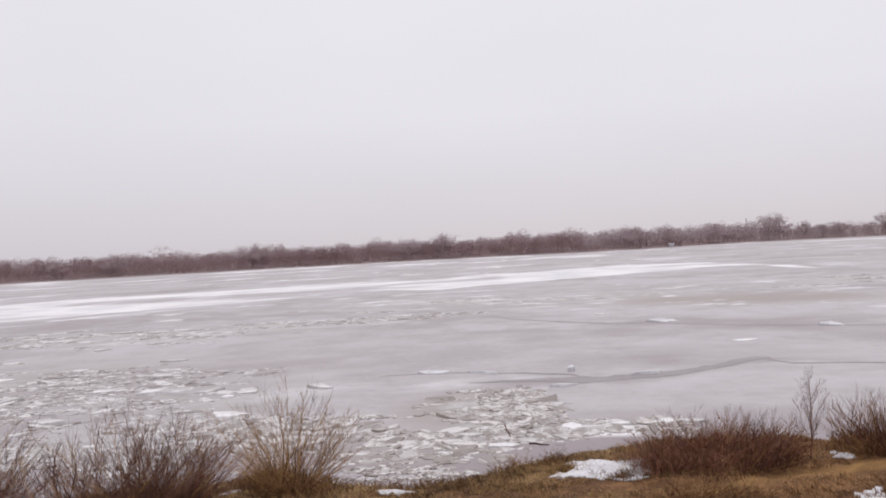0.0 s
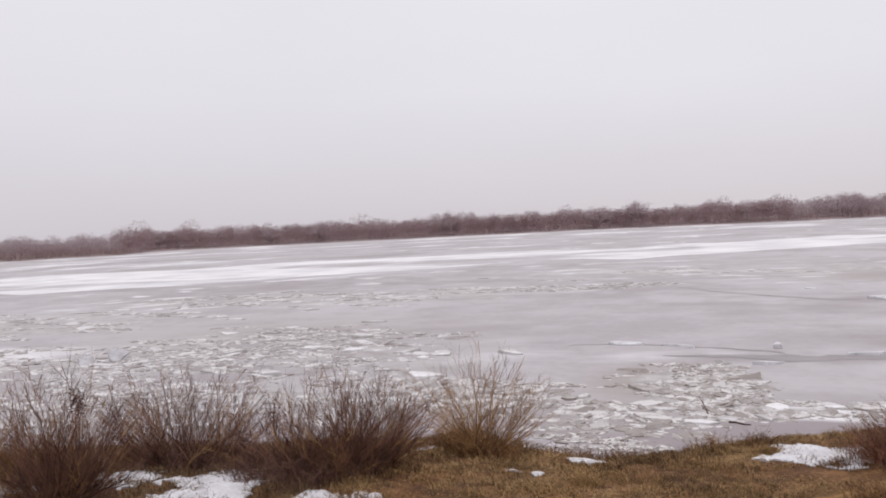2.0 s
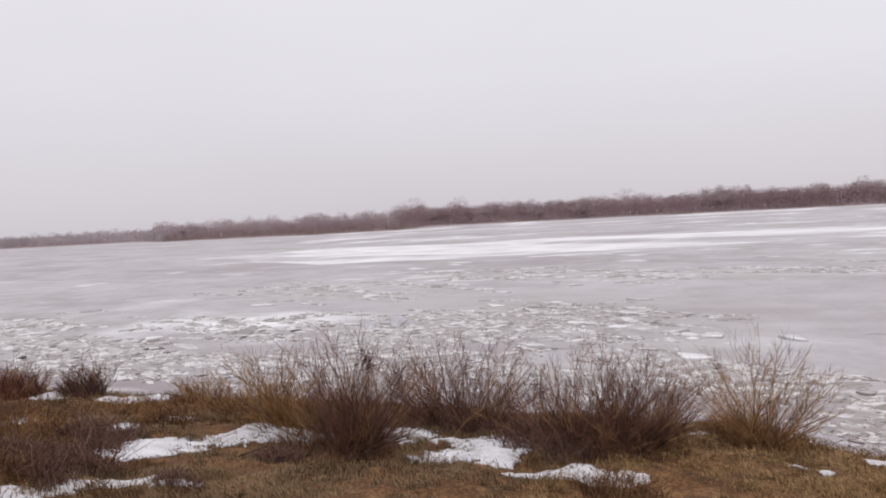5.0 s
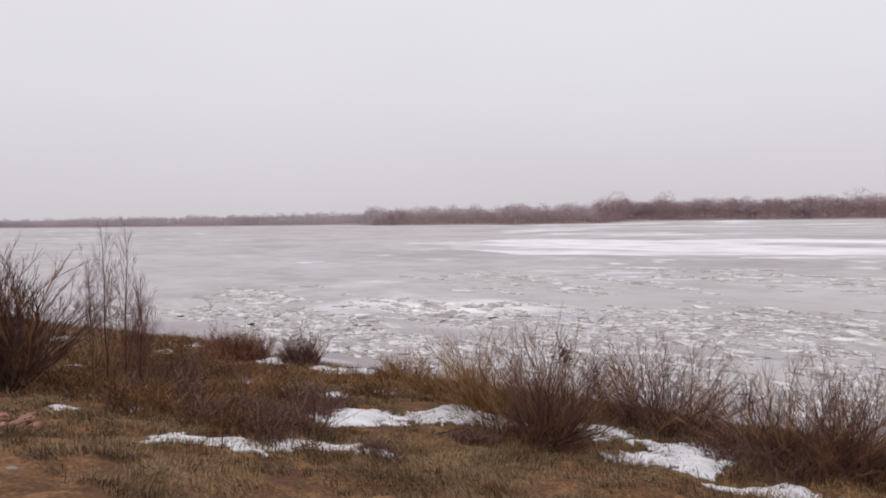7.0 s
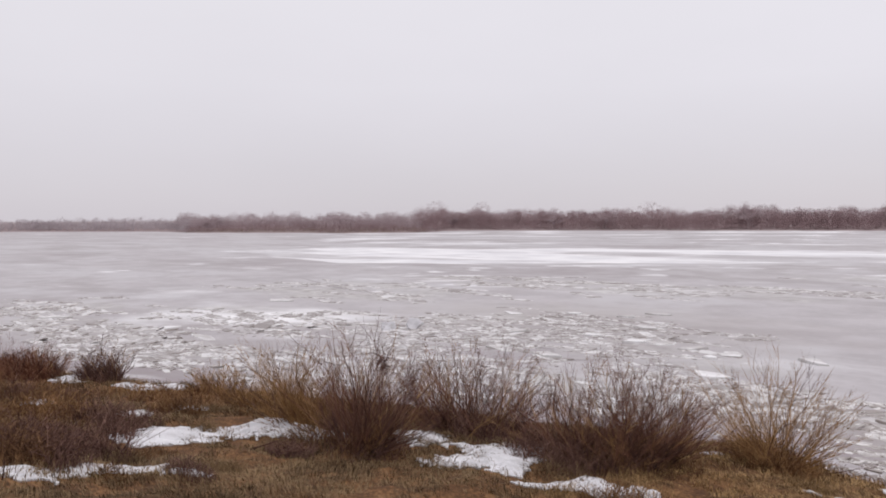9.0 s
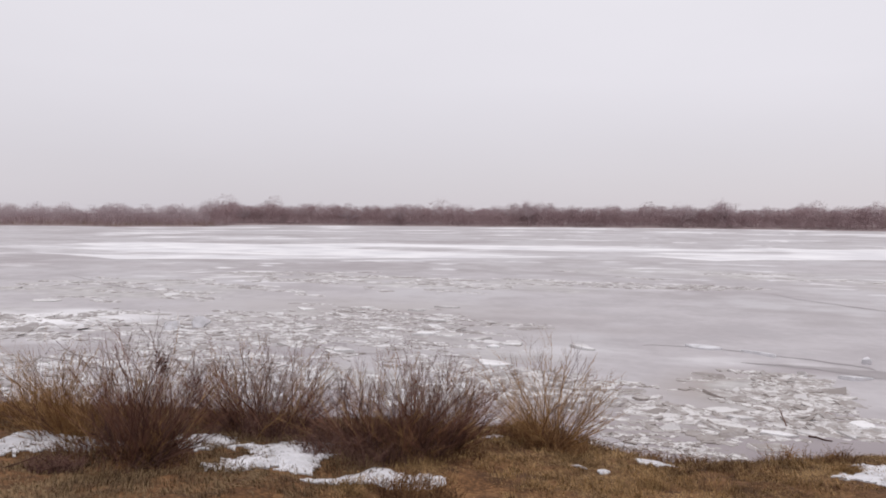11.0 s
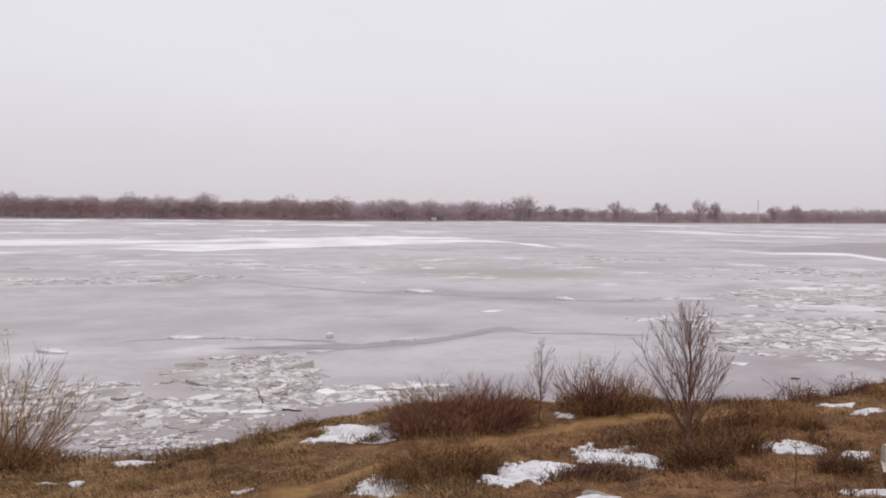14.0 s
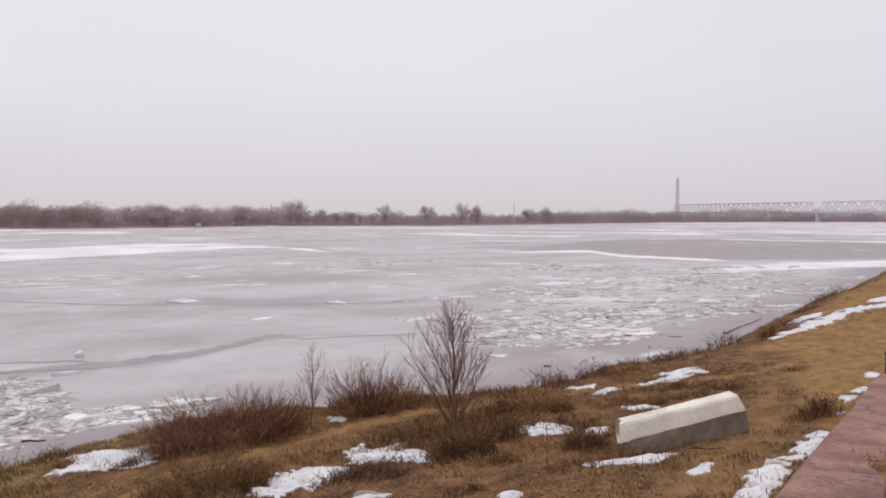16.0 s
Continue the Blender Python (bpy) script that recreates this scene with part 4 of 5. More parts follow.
for i, (x, y, w) in enumerate(((12.0, 20.6, 1.4), (14.6, 19.9, 1.6), (16.8, 19.8, 1.6), (19.4, 20.2, 1.8), (21.0, 20.6, 1.6), (24.0, 21.0, 1.8), (31, 21.4, 2.0), (38, 24.4, 2.6), (43, 26.4, 2.8), (50, 29, 3.2), (-2.0, 18.6, 1.6), (0.4, 19.4, 1.2))):
    weed_patch(x, y, 0.24 + 0.14 * (i % 3), w, 150, "low dead weeds along the water's edge", 50 + i, STRAW_RUST if i % 2 else WEED, thick=0.006)

EDGE = [(13.6, 19.0, 1.2), (15.6, 19.0, 1.6), (18.4, 19.9, 1.5), (22.9, 20.5, 1.8), (25.6, 21.2, 1.5), (27.4, 21.4, 1.8), (29.4, 20.6, 1.0), (32.4, 21.9, 1.4), (36.8, 23.6, 1.8), (44.0, 26.6, 2.4)]
for i, (x, y, w) in enumerate(EDGE):
    weed_patch(x, y, 0.36 + 0.15 * (i * 3 % 4), w, 110, "brown dead weeds and low twigs on the edge of the bank", 1000 + i, (WEED, BARK_BROWN, BARK_DARK)[i % 3], thick=0.007)
weed_patch(-8.3, 13.7, 0.6, 2.2, 350, "dark dense brush in front of a willow bush", 1034, BARK_DARK, 1.6, 0.006)
weed_patch(-28.2, 11.0, 0.9, 3.0, 700, "reddish tangle of twigs inside a low bush", 1035, BARK_RED, 2.0, 0.008)
weed_patch(-26.1, 12.9, 0.7, 1.8, 300, "dark tangle of twigs inside a small bush", 1036, BARK_DARK, 1.4, 0.008)
weed_patch(-5.0, 17.4, 0.6, 2.2, 700, "rust-brown dry grass round a willow's foot", 1037, STRAW_RUST, 1.8, 0.006)
weed_patch(9.45, 10.4, 0.30, 0.7, 300, "dark round clump of dead weeds in short grass", 1030, BARK_DARK, thick=0.006)
weed_patch(14.35, 8.95, 0.5, 1.0, 190, "dark dead weeds beside the red slab", 1031, WEED, thick=0.006)
weed_patch(-15.1, 6.2, 0.55, 2.2, 700, "dark tangle of dead weeds behind a strip of snow", 1032, BARK_DARK, thick=0.006)
weed_patch(-11.5, 7.3, 0.30, 1.1, 380, "flattened grey weeds poking through snow", 1033, BARK_DARK, thick=0.005)

# scattered tufts of longer dry grass
rng = random.Random(77)
made = 0
while made < 130:
    x = rng.uniform(-24, 19)
    y = float(shore_y(x)) - rng.uniform(0.6, 13)
    if math.hypot(x, y) < 9.5 or sand_at(np.array(x), np.array(y)) > 0.3:
        continue
    kind = STRAW_GREY if x < -7 else STRAW if x < 4 else STRAW_RUST
    if rng.random() < .3:
        kind = WEED
    tall = rng.uniform(0.16, 0.36)
    weed_patch(x, y, tall, rng.uniform(0.6, 1.5), int(rng.uniform(110, 220)), "tuft of longer dry grass on the bank", 700 + made, kind, thick=0.005)
    made += 1

# ---- snow left on the bank ----


def one_piece(keep):
    """The largest connected piece of a raster of cells."""
    left, best = set(zip(*(k.tolist() for k in np.nonzero(keep)))), []
    while left:
        todo, piece = [left.pop()], []
        while todo:
            i, j = todo.pop()
            piece.append((i, j))
            for c in ((i + 1, j), (i - 1, j), (i, j + 1), (i, j - 1)):
                if c in left:
                    left.remove(c)
                    todo.append(c)
        best = max(best, piece, key=len)
    out = np.zeros_like(keep)
    for i, j in best:
        out[i, j] = True
    return out


def snow_patch(x, y, long, wide, turn, thick, seed, label="patch of old white snow on dry grass"):
    """A ragged sheet of old snow on the ground, with melted holes and tongues, thin at its broken edge."""
    cell = 0.045 if long < 2.2 else 0.06
    us, vs = np.arange(-0.72 * long, 0.72 * long, cell), np.arange(-0.72 * wide, 0.72 * wide, cell)
    gu, gv = np.meshgrid(us, vs)
    ca, sa = math.cos(radians(turn)), math.sin(radians(turn))
    px, py = x + gu * ca - gv * sa, y + gu * sa + gv * ca
    q = np.hypot(gu / (long / 2), gv / (wide / 2))
    m = 1.0 - q + (fnoise(px * 1.3, py * 1.3, seed, 3) - 0.5) * 1.3 + (fnoise(px * 7, py * 7, seed + 50, 3) - 0.5) * 0.85
    keep = (m[:-1, :-1] > 0) & (m[1:, :-1] > 0) & (m[:-1, 1:] > 0) & (m[1:, 1:] > 0)
    keep = one_piece(keep)
    top = land(px, py) + 0.012 + thick * np.clip(m * 1.3, 0, 1) ** 0.8 * (0.5 + 0.9 * fnoise(px * 3, py * 3, seed + 9, 3))
    nx, ny = len(us), len(vs)
    used, verts, faces = {}, [], []

    def at(i, j, low):
        key = (i, j, low)
        if key not in used:
            used[key] = len(verts)
            verts.append((float(px[i, j]), float(py[i, j]), float(top[i, j]) - (thick + 0.10 if low else 0)))
        return used[key]
    for i, j in zip(*np.nonzero(keep)):
        faces.append((at(i, j, 0), at(i, j + 1, 0), at(i + 1, j + 1, 0), at(i + 1, j, 0)))
        for di, dj, a, b in ((-1, 0, (i, j), (i, j + 1)), (1, 0, (i + 1, j + 1), (i + 1, j)), (0, -1, (i + 1, j), (i, j)), (0, 1, (i, j + 1), (i + 1, j + 1))):
            ii, jj = i + di, j + dj
            if not (0 <= ii < ny - 1 and 0 <= jj < nx - 1 and keep[ii, jj]):
                faces.append((at(*b, 0), at(*a, 0), at(*a, 1), at(*b, 1)))
    g = Geo()
    g.v, g.f = verts, faces
    return tagged(g.make("snow_patch", SNOW), label, "snow", "snow patches on the bank")


PATCHES_TRACK = [
    (2.5, 18.1, 3.1, 1.7, -8), (4.8, 12.4, 1.8, 1.6, -21), (6.6, 13.4, 1.4, 1.8, -27), (7.25, 12.7, 1.0, 1.7, -27), (7.7, 17.4, 0.8, 1.1, -24), (10.2, 12.6, 1.2, 1.3, -39), (10.9, 11.7, 0.5, 1.2, -43), (9.1, 8.8, 1.4, 1.1, -46),
    (8.4, 6.95, 0.34, 0.62, -51), (6.4, 8.5, 0.38, 0.25, -37), (5.1, 10.2, 0.9, 0.35, -27), (2.3, 13.1, 0.9, 1.5, -10), (-2.3, 17.6, 1.1, 0.6, 8), (-3.7, 15.9, 0.5, 0.5, 14), (-3.2, 15.9, 0.25, 0.3, 12), (-0.1, 14.2, 0.5, 0.5, 1),
]
PATCHES_SLOPE = [(33.1, 20.35, 8.0, 1.3, 5), (36.8, 20.2, 3.0, 1.1, -8), (34.6, 22.2, 2.2, 1.2, -12), (40.2, 21.2, 3.2, 1.4, 8), (19.8, 17.1, 3.2, 1.1, 4), (17.9, 16.2, 2.3, 0.8, 2), (16.0, 17.6, 1.6, 0.8, 3), (14.9, 15.5, 1.0, 1.2, -44), (28.8, 19.8, 1.0, 0.7, 0), (13.5, 12.9, 0.8, 1.2, -46)]
PATCHES_BUSHES = [
    (-15.3, 9.2, 2.3, 1.9, 59), (-14.7, 11.0, 2.9, 1.7, 54), (-13.4, 11.9, 1.5, 1.0, 52), (-11.7, 13.2, 1.4, 1.9, 42), (-9.3, 13.4, 2.7, 2.0, 36), (-9.1, 12.3, 2.2, 2.0, 37), (-12.8, 5.3, 1.3, 1.1, 68), (-12.7, 6.5, 1.7, 0.9, 63), (-11.6, 7.3, 1.1, 0.4, 58),
    (-6.4, 12.6, 1.6, 0.9, 27), (-7.3, 11.9, 1.0, 0.5, 31), (-6.1, 16.9, 0.6, 0.6, 19), (-4.6, 18.9, 0.9, 0.8, 10),
]
PATCHES_LEFT = [
    (-18.2, 9.9, 1.1, 1.4, 62), (-18.4, 11.6, 0.9, 1.1, 58), (-21.4, 8.8, 0.9, 1.3, 68), (-26.5, 12.1, 1.4, 1.9, 66), (-24.7, 13.0, 1.1, 1.5, 62), (-23.7, 13.4, 1.9, 1.2, 61), (-23.2, 14.1, 1.1, 1.2, 58), (-13.6, 4.6, 1.6, 1.3, 70), (-17.0, 3.1, 0.8, 1.1, 80),
    (-20.8, 5.7, 1.7, 1.1, 75), (-17.2, 4.4, 0.8, 0.9, 76), (-31.3, 10.8, 1.6, 1.9, 71), (-30.0, 9.1, 1.0, 0.7, 73), (-27.2, 5.4, 0.8, 1.0, 79), (-35.5, 6.5, 1.2, 0.8, 80), (-19.6, 6.2, 0.6, 0.4, 75), (-18.4, 5.0, 0.5, 0.4, 78),
]
for i, (x, y, a, b, turn) in enumerate(PATCHES_TRACK + PATCHES_SLOPE + PATCHES_BUSHES + PATCHES_LEFT):
    snow_patch(x, y, a, b, turn, 0.035 + 0.022 * min(a, b), 300 + i)

# ---- concrete and stone on the bank ----


def cast_bar(prof, length, left_skew, right_skew, seed):
    """A long cast solid from a cross-section (depth, height), its right end cut aslant, its left skewed to fit the
    camera's view.
    """
    rng = random.Random(seed)
    bm = bmesh.new()
    rows, n, k = [], 14, len(prof)
    tall = max(h for _, h in prof)
    for i in range(n + 1):
        row = []
        for v, h in prof:
            shift = right_skew * h / 0.56 if i == n else (left_skew * v if i == 0 else 0.0)
            row.append(bm.verts.new((length * i / n + shift, v + rng.gauss(0, .004), h + rng.gauss(0, .004))))
        rows.append(row)
    for r, s in zip(rows, rows[1:]):
        for j in range(k):
            bm.faces.new((r[j], r[(j + 1) % k], s[(j + 1) % k], s[j]))
    bm.faces.new(rows[0])
    bm.faces.new(list(reversed(rows[-1])))
    bmesh.ops.recalc_face_normals(bm, faces=bm.faces)
    bmesh.ops.bevel(bm, geom=[e for e in bm.edges if e.calc_face_angle(0) > 0.35], offset=0.010, segments=2, affect="EDGES")
    return bm


block = new("concrete_block")
part("cap", cast_bar([(0.0, 0.215), (0.07, 0.46), (0.10, 0.50), (0.32, 0.52), (0.37, 0.48), (0.44, 0.215)], 2.72, 1.0, -0.17, 1), CONCRETE, block, "pale cream weathered concrete")
part("foot", cast_bar([(0.05, -0.22), (0.012, 0.215), (0.43, 0.215), (0.40, -0.22)], 2.70, 1.0, -0.10, 2), FOOT_CONCRETE, block, "dark concrete foot")
block.matrix_world = pose(9.29, 9.34, 1.95, 0, -7.5, math.degrees(math.atan2(-0.58, 2.56)))
tagged(block, "long pale concrete block with a dark foot on dry grass", "concrete block")

ramp = new("concrete_ramp")
SLAB = [(2.73, 2.94, 3.62), (17.76, 9.63, 2.40)]
(ax, ay, az), (bx, by, bz) = SLAB
d = Vector((bx - ax, by - ay, bz - az))
side = Vector((d.y, -d.x, 0)).normalized()
rng = random.Random(4)
for t0, t1 in ((0.0, 0.13), (0.131, 1.0)):
    bm = bmesh.new()
    rows, n = [], 14
    lift = rng.uniform(-.012, .012)
    for i in range(n + 1):
        p = Vector((ax, ay, az + lift)) + d * (t0 + (t1 - t0) * i / n)
        wob = rng.gauss(0, 0.022)
        rows.append([bm.verts.new(p + side * (u + (wob if u < 0.1 else 0)) + Vector((0, 0, z + (rng.gauss(0, 0.006) if z == 0 else 0)))) for u, z in ((0.0, -1.3), (0.0, -0.06), (0.06, 0.0), (1.0, 0.0), (2.0, 0.01), (2.9, 0.02), (2.95, -0.04), (2.95, -1.3))])
    for r, s in zip(rows, rows[1:]):
        for j in range(7):
            bm.faces.new((r[j], s[j], s[j + 1], r[j + 1]))
    bm.faces.new(rows[0])
    bm.faces.new(list(reversed(rows[-1])))
    bmesh.ops.recalc_face_normals(bm, faces=bm.faces)
    part("slab_section", bm, RED_SLAB, ramp)
tagged(ramp, "worn red-painted concrete ramp in sections edged with snow", "concrete ramp")
for i, (px, py, long, wide) in enumerate(((7.2, 5.45, 1.6, .60), (8.2, 5.95, 1.6, .65), (9.3, 6.4, 1.5, .55), (10.9, 7.15, 1.3, .60), (12.0, 7.6, 1.5, .50), (14.6, 8.8, .9, .25), (16.6, 9.75, 1.6, .5), (17.9, 10.3, 1.5, .45), (20.9, 11.6, 1.8, .6))):
    snow_patch(px + .05, py - .12, long * 0.95, wide * 0.95, 24, 0.07, 400 + i, "lumpy old snow along a concrete slab")

post = new("metal_post")
post.location = (18.0, 9.55, float(land(18.0, 9.55)))
g = Geo()
g.limb([Vector((0, 0, -.2)), Vector((0, 0, 0.9))], [0.05, 0.05], 10)
g.make("pole", DARK_STEEL, post)
g = Geo()
g.limb([Vector((0, 0, 0.88)), Vector((0, 0, 0.93))], [0.075, 0.06], 10)
g.make("cap", DARK_STEEL, post)
tagged(post, "dark steel post beside the red slab", "post")


def rock(x, y, sx, sy, sz, seed, mat, label, name="stone"):
    rng = random.Random(seed)
    bm = bmesh.new()
    bmesh.ops.create_icosphere(bm, subdivisions=2, radius=1)
    for v in bm.verts:
        c = v.co
        m = max(abs(c.x), abs(c.y), abs(c.z))
        c = c.lerp(c / m, 0.6) * rng.uniform(0.92, 1.06)
        v.co = Vector((c.x * sx, c.y * sy, c.z * sz))
    ob = part(name, bm, mat)
    ob.location = (x, y, float(land(x, y)) + sz * 0.1)
    ob.rotation_euler = (rng.uniform(-.1, .1), rng.uniform(-.1, .1), rng.uniform(0, 3))
    return tagged(ob, label, "stone", "stones on the bank")


rock(5.1, 10.3, 0.30, 0.16, 0.03, 1, STONE, "flat grey stone sunk in dry grass")
rock(-13.0, 5.4, 0.09, 0.07, 0.06, 3, STONE, "small pale stone on the grass")

rock(-11.2, 1.5, 0.10, 0.06, 0.04, 5, STONE, "small pale stone on the grass")


def broken_brick(x, y, turn, tip, length, seed):
    """Half a brick with a ragged broken end."""
    rng = random.Random(seed)
    bm = bmesh.new()
    bmesh.ops.create_cube(bm, size=1)
    bmesh.ops.subdivide_edges(bm, edges=bm.edges, cuts=2, use_grid_fill=True)
    for v in bm.verts:
        rag = rng.uniform(-.10, .10) if v.co.x > 0.4 else rng.uniform(-.03, .03)
        v.co = Vector((v.co.x * length + rag * length, v.co.y * 0.17 + rng.gauss(0, .008), v.co.z * 0.12 + rng.gauss(0, .006)))
    ob = part("broken_brick", bm, PINK_STONE)
    ob.matrix_world = pose(x, y, float(land(x, y)) + 0.05, tip, rng.uniform(-12, 12), turn)
    return tagged(ob, "broken pinkish brick lying in dry grass", "brick", "broken bricks on the grass")


for i, (x, y, turn, tip, length) in enumerate(((-15.5, 1.85, 20, 8, .34), (-15.2, 2.05, 95, -10, .28), (-15.0, 2.3, -30, 22, .26), (-15.6, 2.3, 60, 14, .24), (-14.8, 1.75, 150, 5, .22))):
    broken_brick(x, y, turn, tip, length, 80 + i)

# stiff dead stalk standing alone
stalk = new("dead_stalk")
stalk.location = (7.9, 9.6, float(land(7.9, 9.6)))
g = Geo()
shoot(g, random.Random(9), Vector((0, 0, 0)), (0.05, 0), 0.75, 0.012, 4, 0.1, 0.15)
g.make("stem", BARK_DARK, stalk)
tagged(stalk, "stiff dark dead stalk in dry grass", "weeds")

# ---- dry grass ----


def grass(name, x0, x1, s0, s1, count, length, seed, label, mat, bare=False):
    r = np.random.RandomState(seed)
    x = r.uniform(x0, x1, count * 3)
    y = shore_y(x) - r.uniform(s0, s1, count * 3)
    keep = (sand_at(x, y) < 0.35 + 0.4 * r.rand(len(x))) & (fnoise(x * 0.8, y * 0.8, 90, 3) > 0.30 + 0.12 * r.rand(len(x))) & (np.hypot(x, y) > 8.5)
    if bare:
        keep = (sand_at(x, y) > 0.3) & (fnoise(x * 0.6, y * 0.6, 91, 3) > 0.40 + 0.25 * r.rand(len(x))) & (np.hypot(x, y) > 8.5)
    x, y = x[keep][:count], y[keep][:count]
    tuft = np.repeat(np.arange(len(x) // 14 + 1), 14)[:len(x)]
    jx, jy = r.normal(0, 0.075, len(x)), r.normal(0, 0.075, len(x))
    x, y = x[tuft] + jx, y[tuft] + jy
    n = len(x)
    z = land(x, y) - 0.01
    a = np.arctan2(jy, jx) + r.normal(0, .7, n)
    comb = fnoise(x * 0.5, y * 0.5, 95, 2) * 6.28
    stand = np.clip((fnoise(x * 0.9, y * 0.9, 98, 3) - 0.40) * 3.0, 0.06, 0.5)
    lay = np.where(r.rand(n) < stand, r.uniform(0.4, 1.15, n), r.uniform(1.15, 1.6, n))
    L = length * r.uniform(0.5, 1.3, n) * (0.5 + 1.1 * fnoise(x * 0.7, y * 0.7, 97, 2))
    dx, dy = np.cos(a) * .7 + np.cos(comb) * .5, np.sin(a) * .7 + np.sin(comb) * .5
    w = r.uniform(0.0025, 0.0055, n) * (1 + np.hypot(x, y) / 40)
    sx, sy = -np.sin(a) * w, np.cos(a) * w
    hx, hz = np.sin(lay) * L, np.cos(lay) * L
    base = np.stack([x, y, z], 1)
    off = np.stack([sx, sy, np.zeros(n)], 1)
    mid = base + np.stack([dx * hx * .45, dy * hx * .45, hz * .65 + .01], 1)
    tip = base + np.stack([dx * hx, dy * hx, hz * .85], 1)
    v = np.stack([base - off, base + off, mid + off * .8, mid - off * .8, tip], 1).reshape(-1, 3)
    i = np.arange(n)[:, None] * 5
    quads = i + np.array([[0, 1, 2, 3]])
    tris = i + np.array([[3, 2, 4]])
    me = bpy.data.meshes.new(name)
    me.vertices.add(len(v))
    me.vertices.foreach_set("co", v.ravel())
    loops = np.concatenate([quads, tris], 1).ravel()
    me.loops.add(len(loops))
    me.loops.foreach_set("vertex_index", loops.astype(np.int32))
    starts = (np.arange(n)[:, None] * 7 + np.array([[0, 4]])).ravel()
    me.polygons.add(len(starts))
    me.polygons.foreach_set("loop_start", starts.astype(np.int32))
    me.update(calc_edges=True)
    me.validate()
    me.materials.append(mat)
    return tagged(new(name, me), label, "grass", kind="stuff")


grass("dry_grass", -20, -7, 0.3, 17, 150000, 0.16, 1, "matted dry grey-brown grass on the bank", STRAW_GREY)
grass("dry_grass", -7, 4, 0.3, 17, 120000, 0.15, 5, "matted dry straw-coloured grass on the bank", STRAW)
grass("dry_grass", 4, 22, 0.3, 17, 130000, 0.13, 2, "short dry rust-brown grass on the bank", STRAW_RUST)
grass("dry_grass", -48, -20, 0.2, 14, 80000, 0.28, 3, "rough dry brown grass on the bank", STRAW_GREY)
grass("dry_grass", 22, 55, 0.1, 3, 12000, 0.16, 4, "sparse dry grass on the sandy shore", STRAW_RUST)

grass("grass_litter", 6, 50, 0.2, 16, 26000, 0.07, 6, "dark bits of dead grass and twigs strewn on sand", WEED, True)

# ---- far bank ----


def polar(az, r):
    a = radians(az)
    return -r * math.sin(a), r * math.cos(a)


def bare_tree(g, rng, x, y, z, h, spread, branches, thick):
    """A bare crown: a stem and many fine limbs that fill a rounded outline."""
    foot = Vector((x, y, z - .3))
    g.limb([foot, foot + Vector((0, 0, h * .6))], [thick * .8, thick * .5])
    mid = h * rng.uniform(.50, .60)
    for _ in range(branches):
        a, el, k = rng.uniform(0, 6.283), math.asin(rng.uniform(-1, 1)), rng.random() ** .36
        q = foot + Vector((math.cos(a) * math.cos(el) * spread * k, math.sin(a) * math.cos(el) * spread * k, mid + math.sin(el) * (h - mid) * k))
        w = Vector((rng.gauss(0, 1), rng.gauss(0, 1), rng.gauss(0.3, .8))).normalized() * rng.uniform(.030, .070) * h
        g.blade(q - w, q + w, Vector((rng.gauss(0, 1), rng.gauss(0, 1), rng.gauss(0, 1))).normalized() * thick)


def woods(name, az0, az1, step, rows, h0, h1, branches, thick, seed, mat, label, back=9.0, first=5.0, slim=1.0):
    rng = random.Random(seed)
    g = Geo()
    for row in range(rows):
        az = az0
        while az < az1:
            r = float(np.interp(az, FAR_AZ, FAR_R)) + first + row * back + rng.uniform(0, back)
            x, y = polar(az, r)
            lump = 0.56 + 0.84 * float(fnoise(az * 1.1, row * 0.5, seed, 5))
            h = rng.uniform(h0, h1) * lump * (1.22 if rng.random() < .05 else 1)
            bare_tree(g, rng, x, y, float(land(x, y)), h, h * rng.uniform(.30, .50) * slim, branches, thick * rng.uniform(.7, 1.2))
            az += math.degrees(step / r) * rng.uniform(.5, 1.5)
    return tagged(g.make(name, mat), label, "woods", kind="stuff")


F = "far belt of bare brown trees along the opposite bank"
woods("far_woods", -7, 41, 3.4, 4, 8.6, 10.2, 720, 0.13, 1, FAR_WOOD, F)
woods("far_woods", -20, -7, 3.4, 4, 8.2, 10.2, 680, 0.13, 11, HAZE_GREY_WOOD, F)
woods("far_woods", 41, 58.5, 3.8, 4, 6.4, 8.6, 640, 0.13, 7, HAZE_GREY_WOOD, F)
woods("far_woods", -38, -20, 4.6, 4, 5.4, 7.4, 600, 0.14, 2, HAZE_GREY_WOOD, F)
woods("far_woods", -51, -38, 4.4, 5, 7.6, 9.8, 420, 0.22, 12, HAZE_GREY_WOOD, F)
woods("far_woods", -80, -51, 4.6, 4, 10.0, 12.0, 300, 0.32, 8, HAZE_PALE_WOOD, "distant belt of bare trees in haze-pale grey")
woods("far_woods", 58, 95, 4.2, 4, 5.4, 6.8, 240, 0.32, 3, HAZE_PALE_WOOD, "distant belt of bare trees in haze-pale grey")
woods("far_scrub", -80, -19, 2.2, 3, 2.8, 5.0, 150, 0.18, 10, HAZE_GREY_WOOD, "low bare scrub along the far waterline", 6.0, 2.0, 1.4)
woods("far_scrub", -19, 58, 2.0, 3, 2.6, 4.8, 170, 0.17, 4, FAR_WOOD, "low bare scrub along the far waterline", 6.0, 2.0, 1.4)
woods("far_scrub", 58, 95, 3.0, 3, 3.2, 5.0, 150, 0.25, 9, HAZE_PALE_WOOD, "distant low scrub in haze-pale grey", 6.0, 2.0, 1.4)
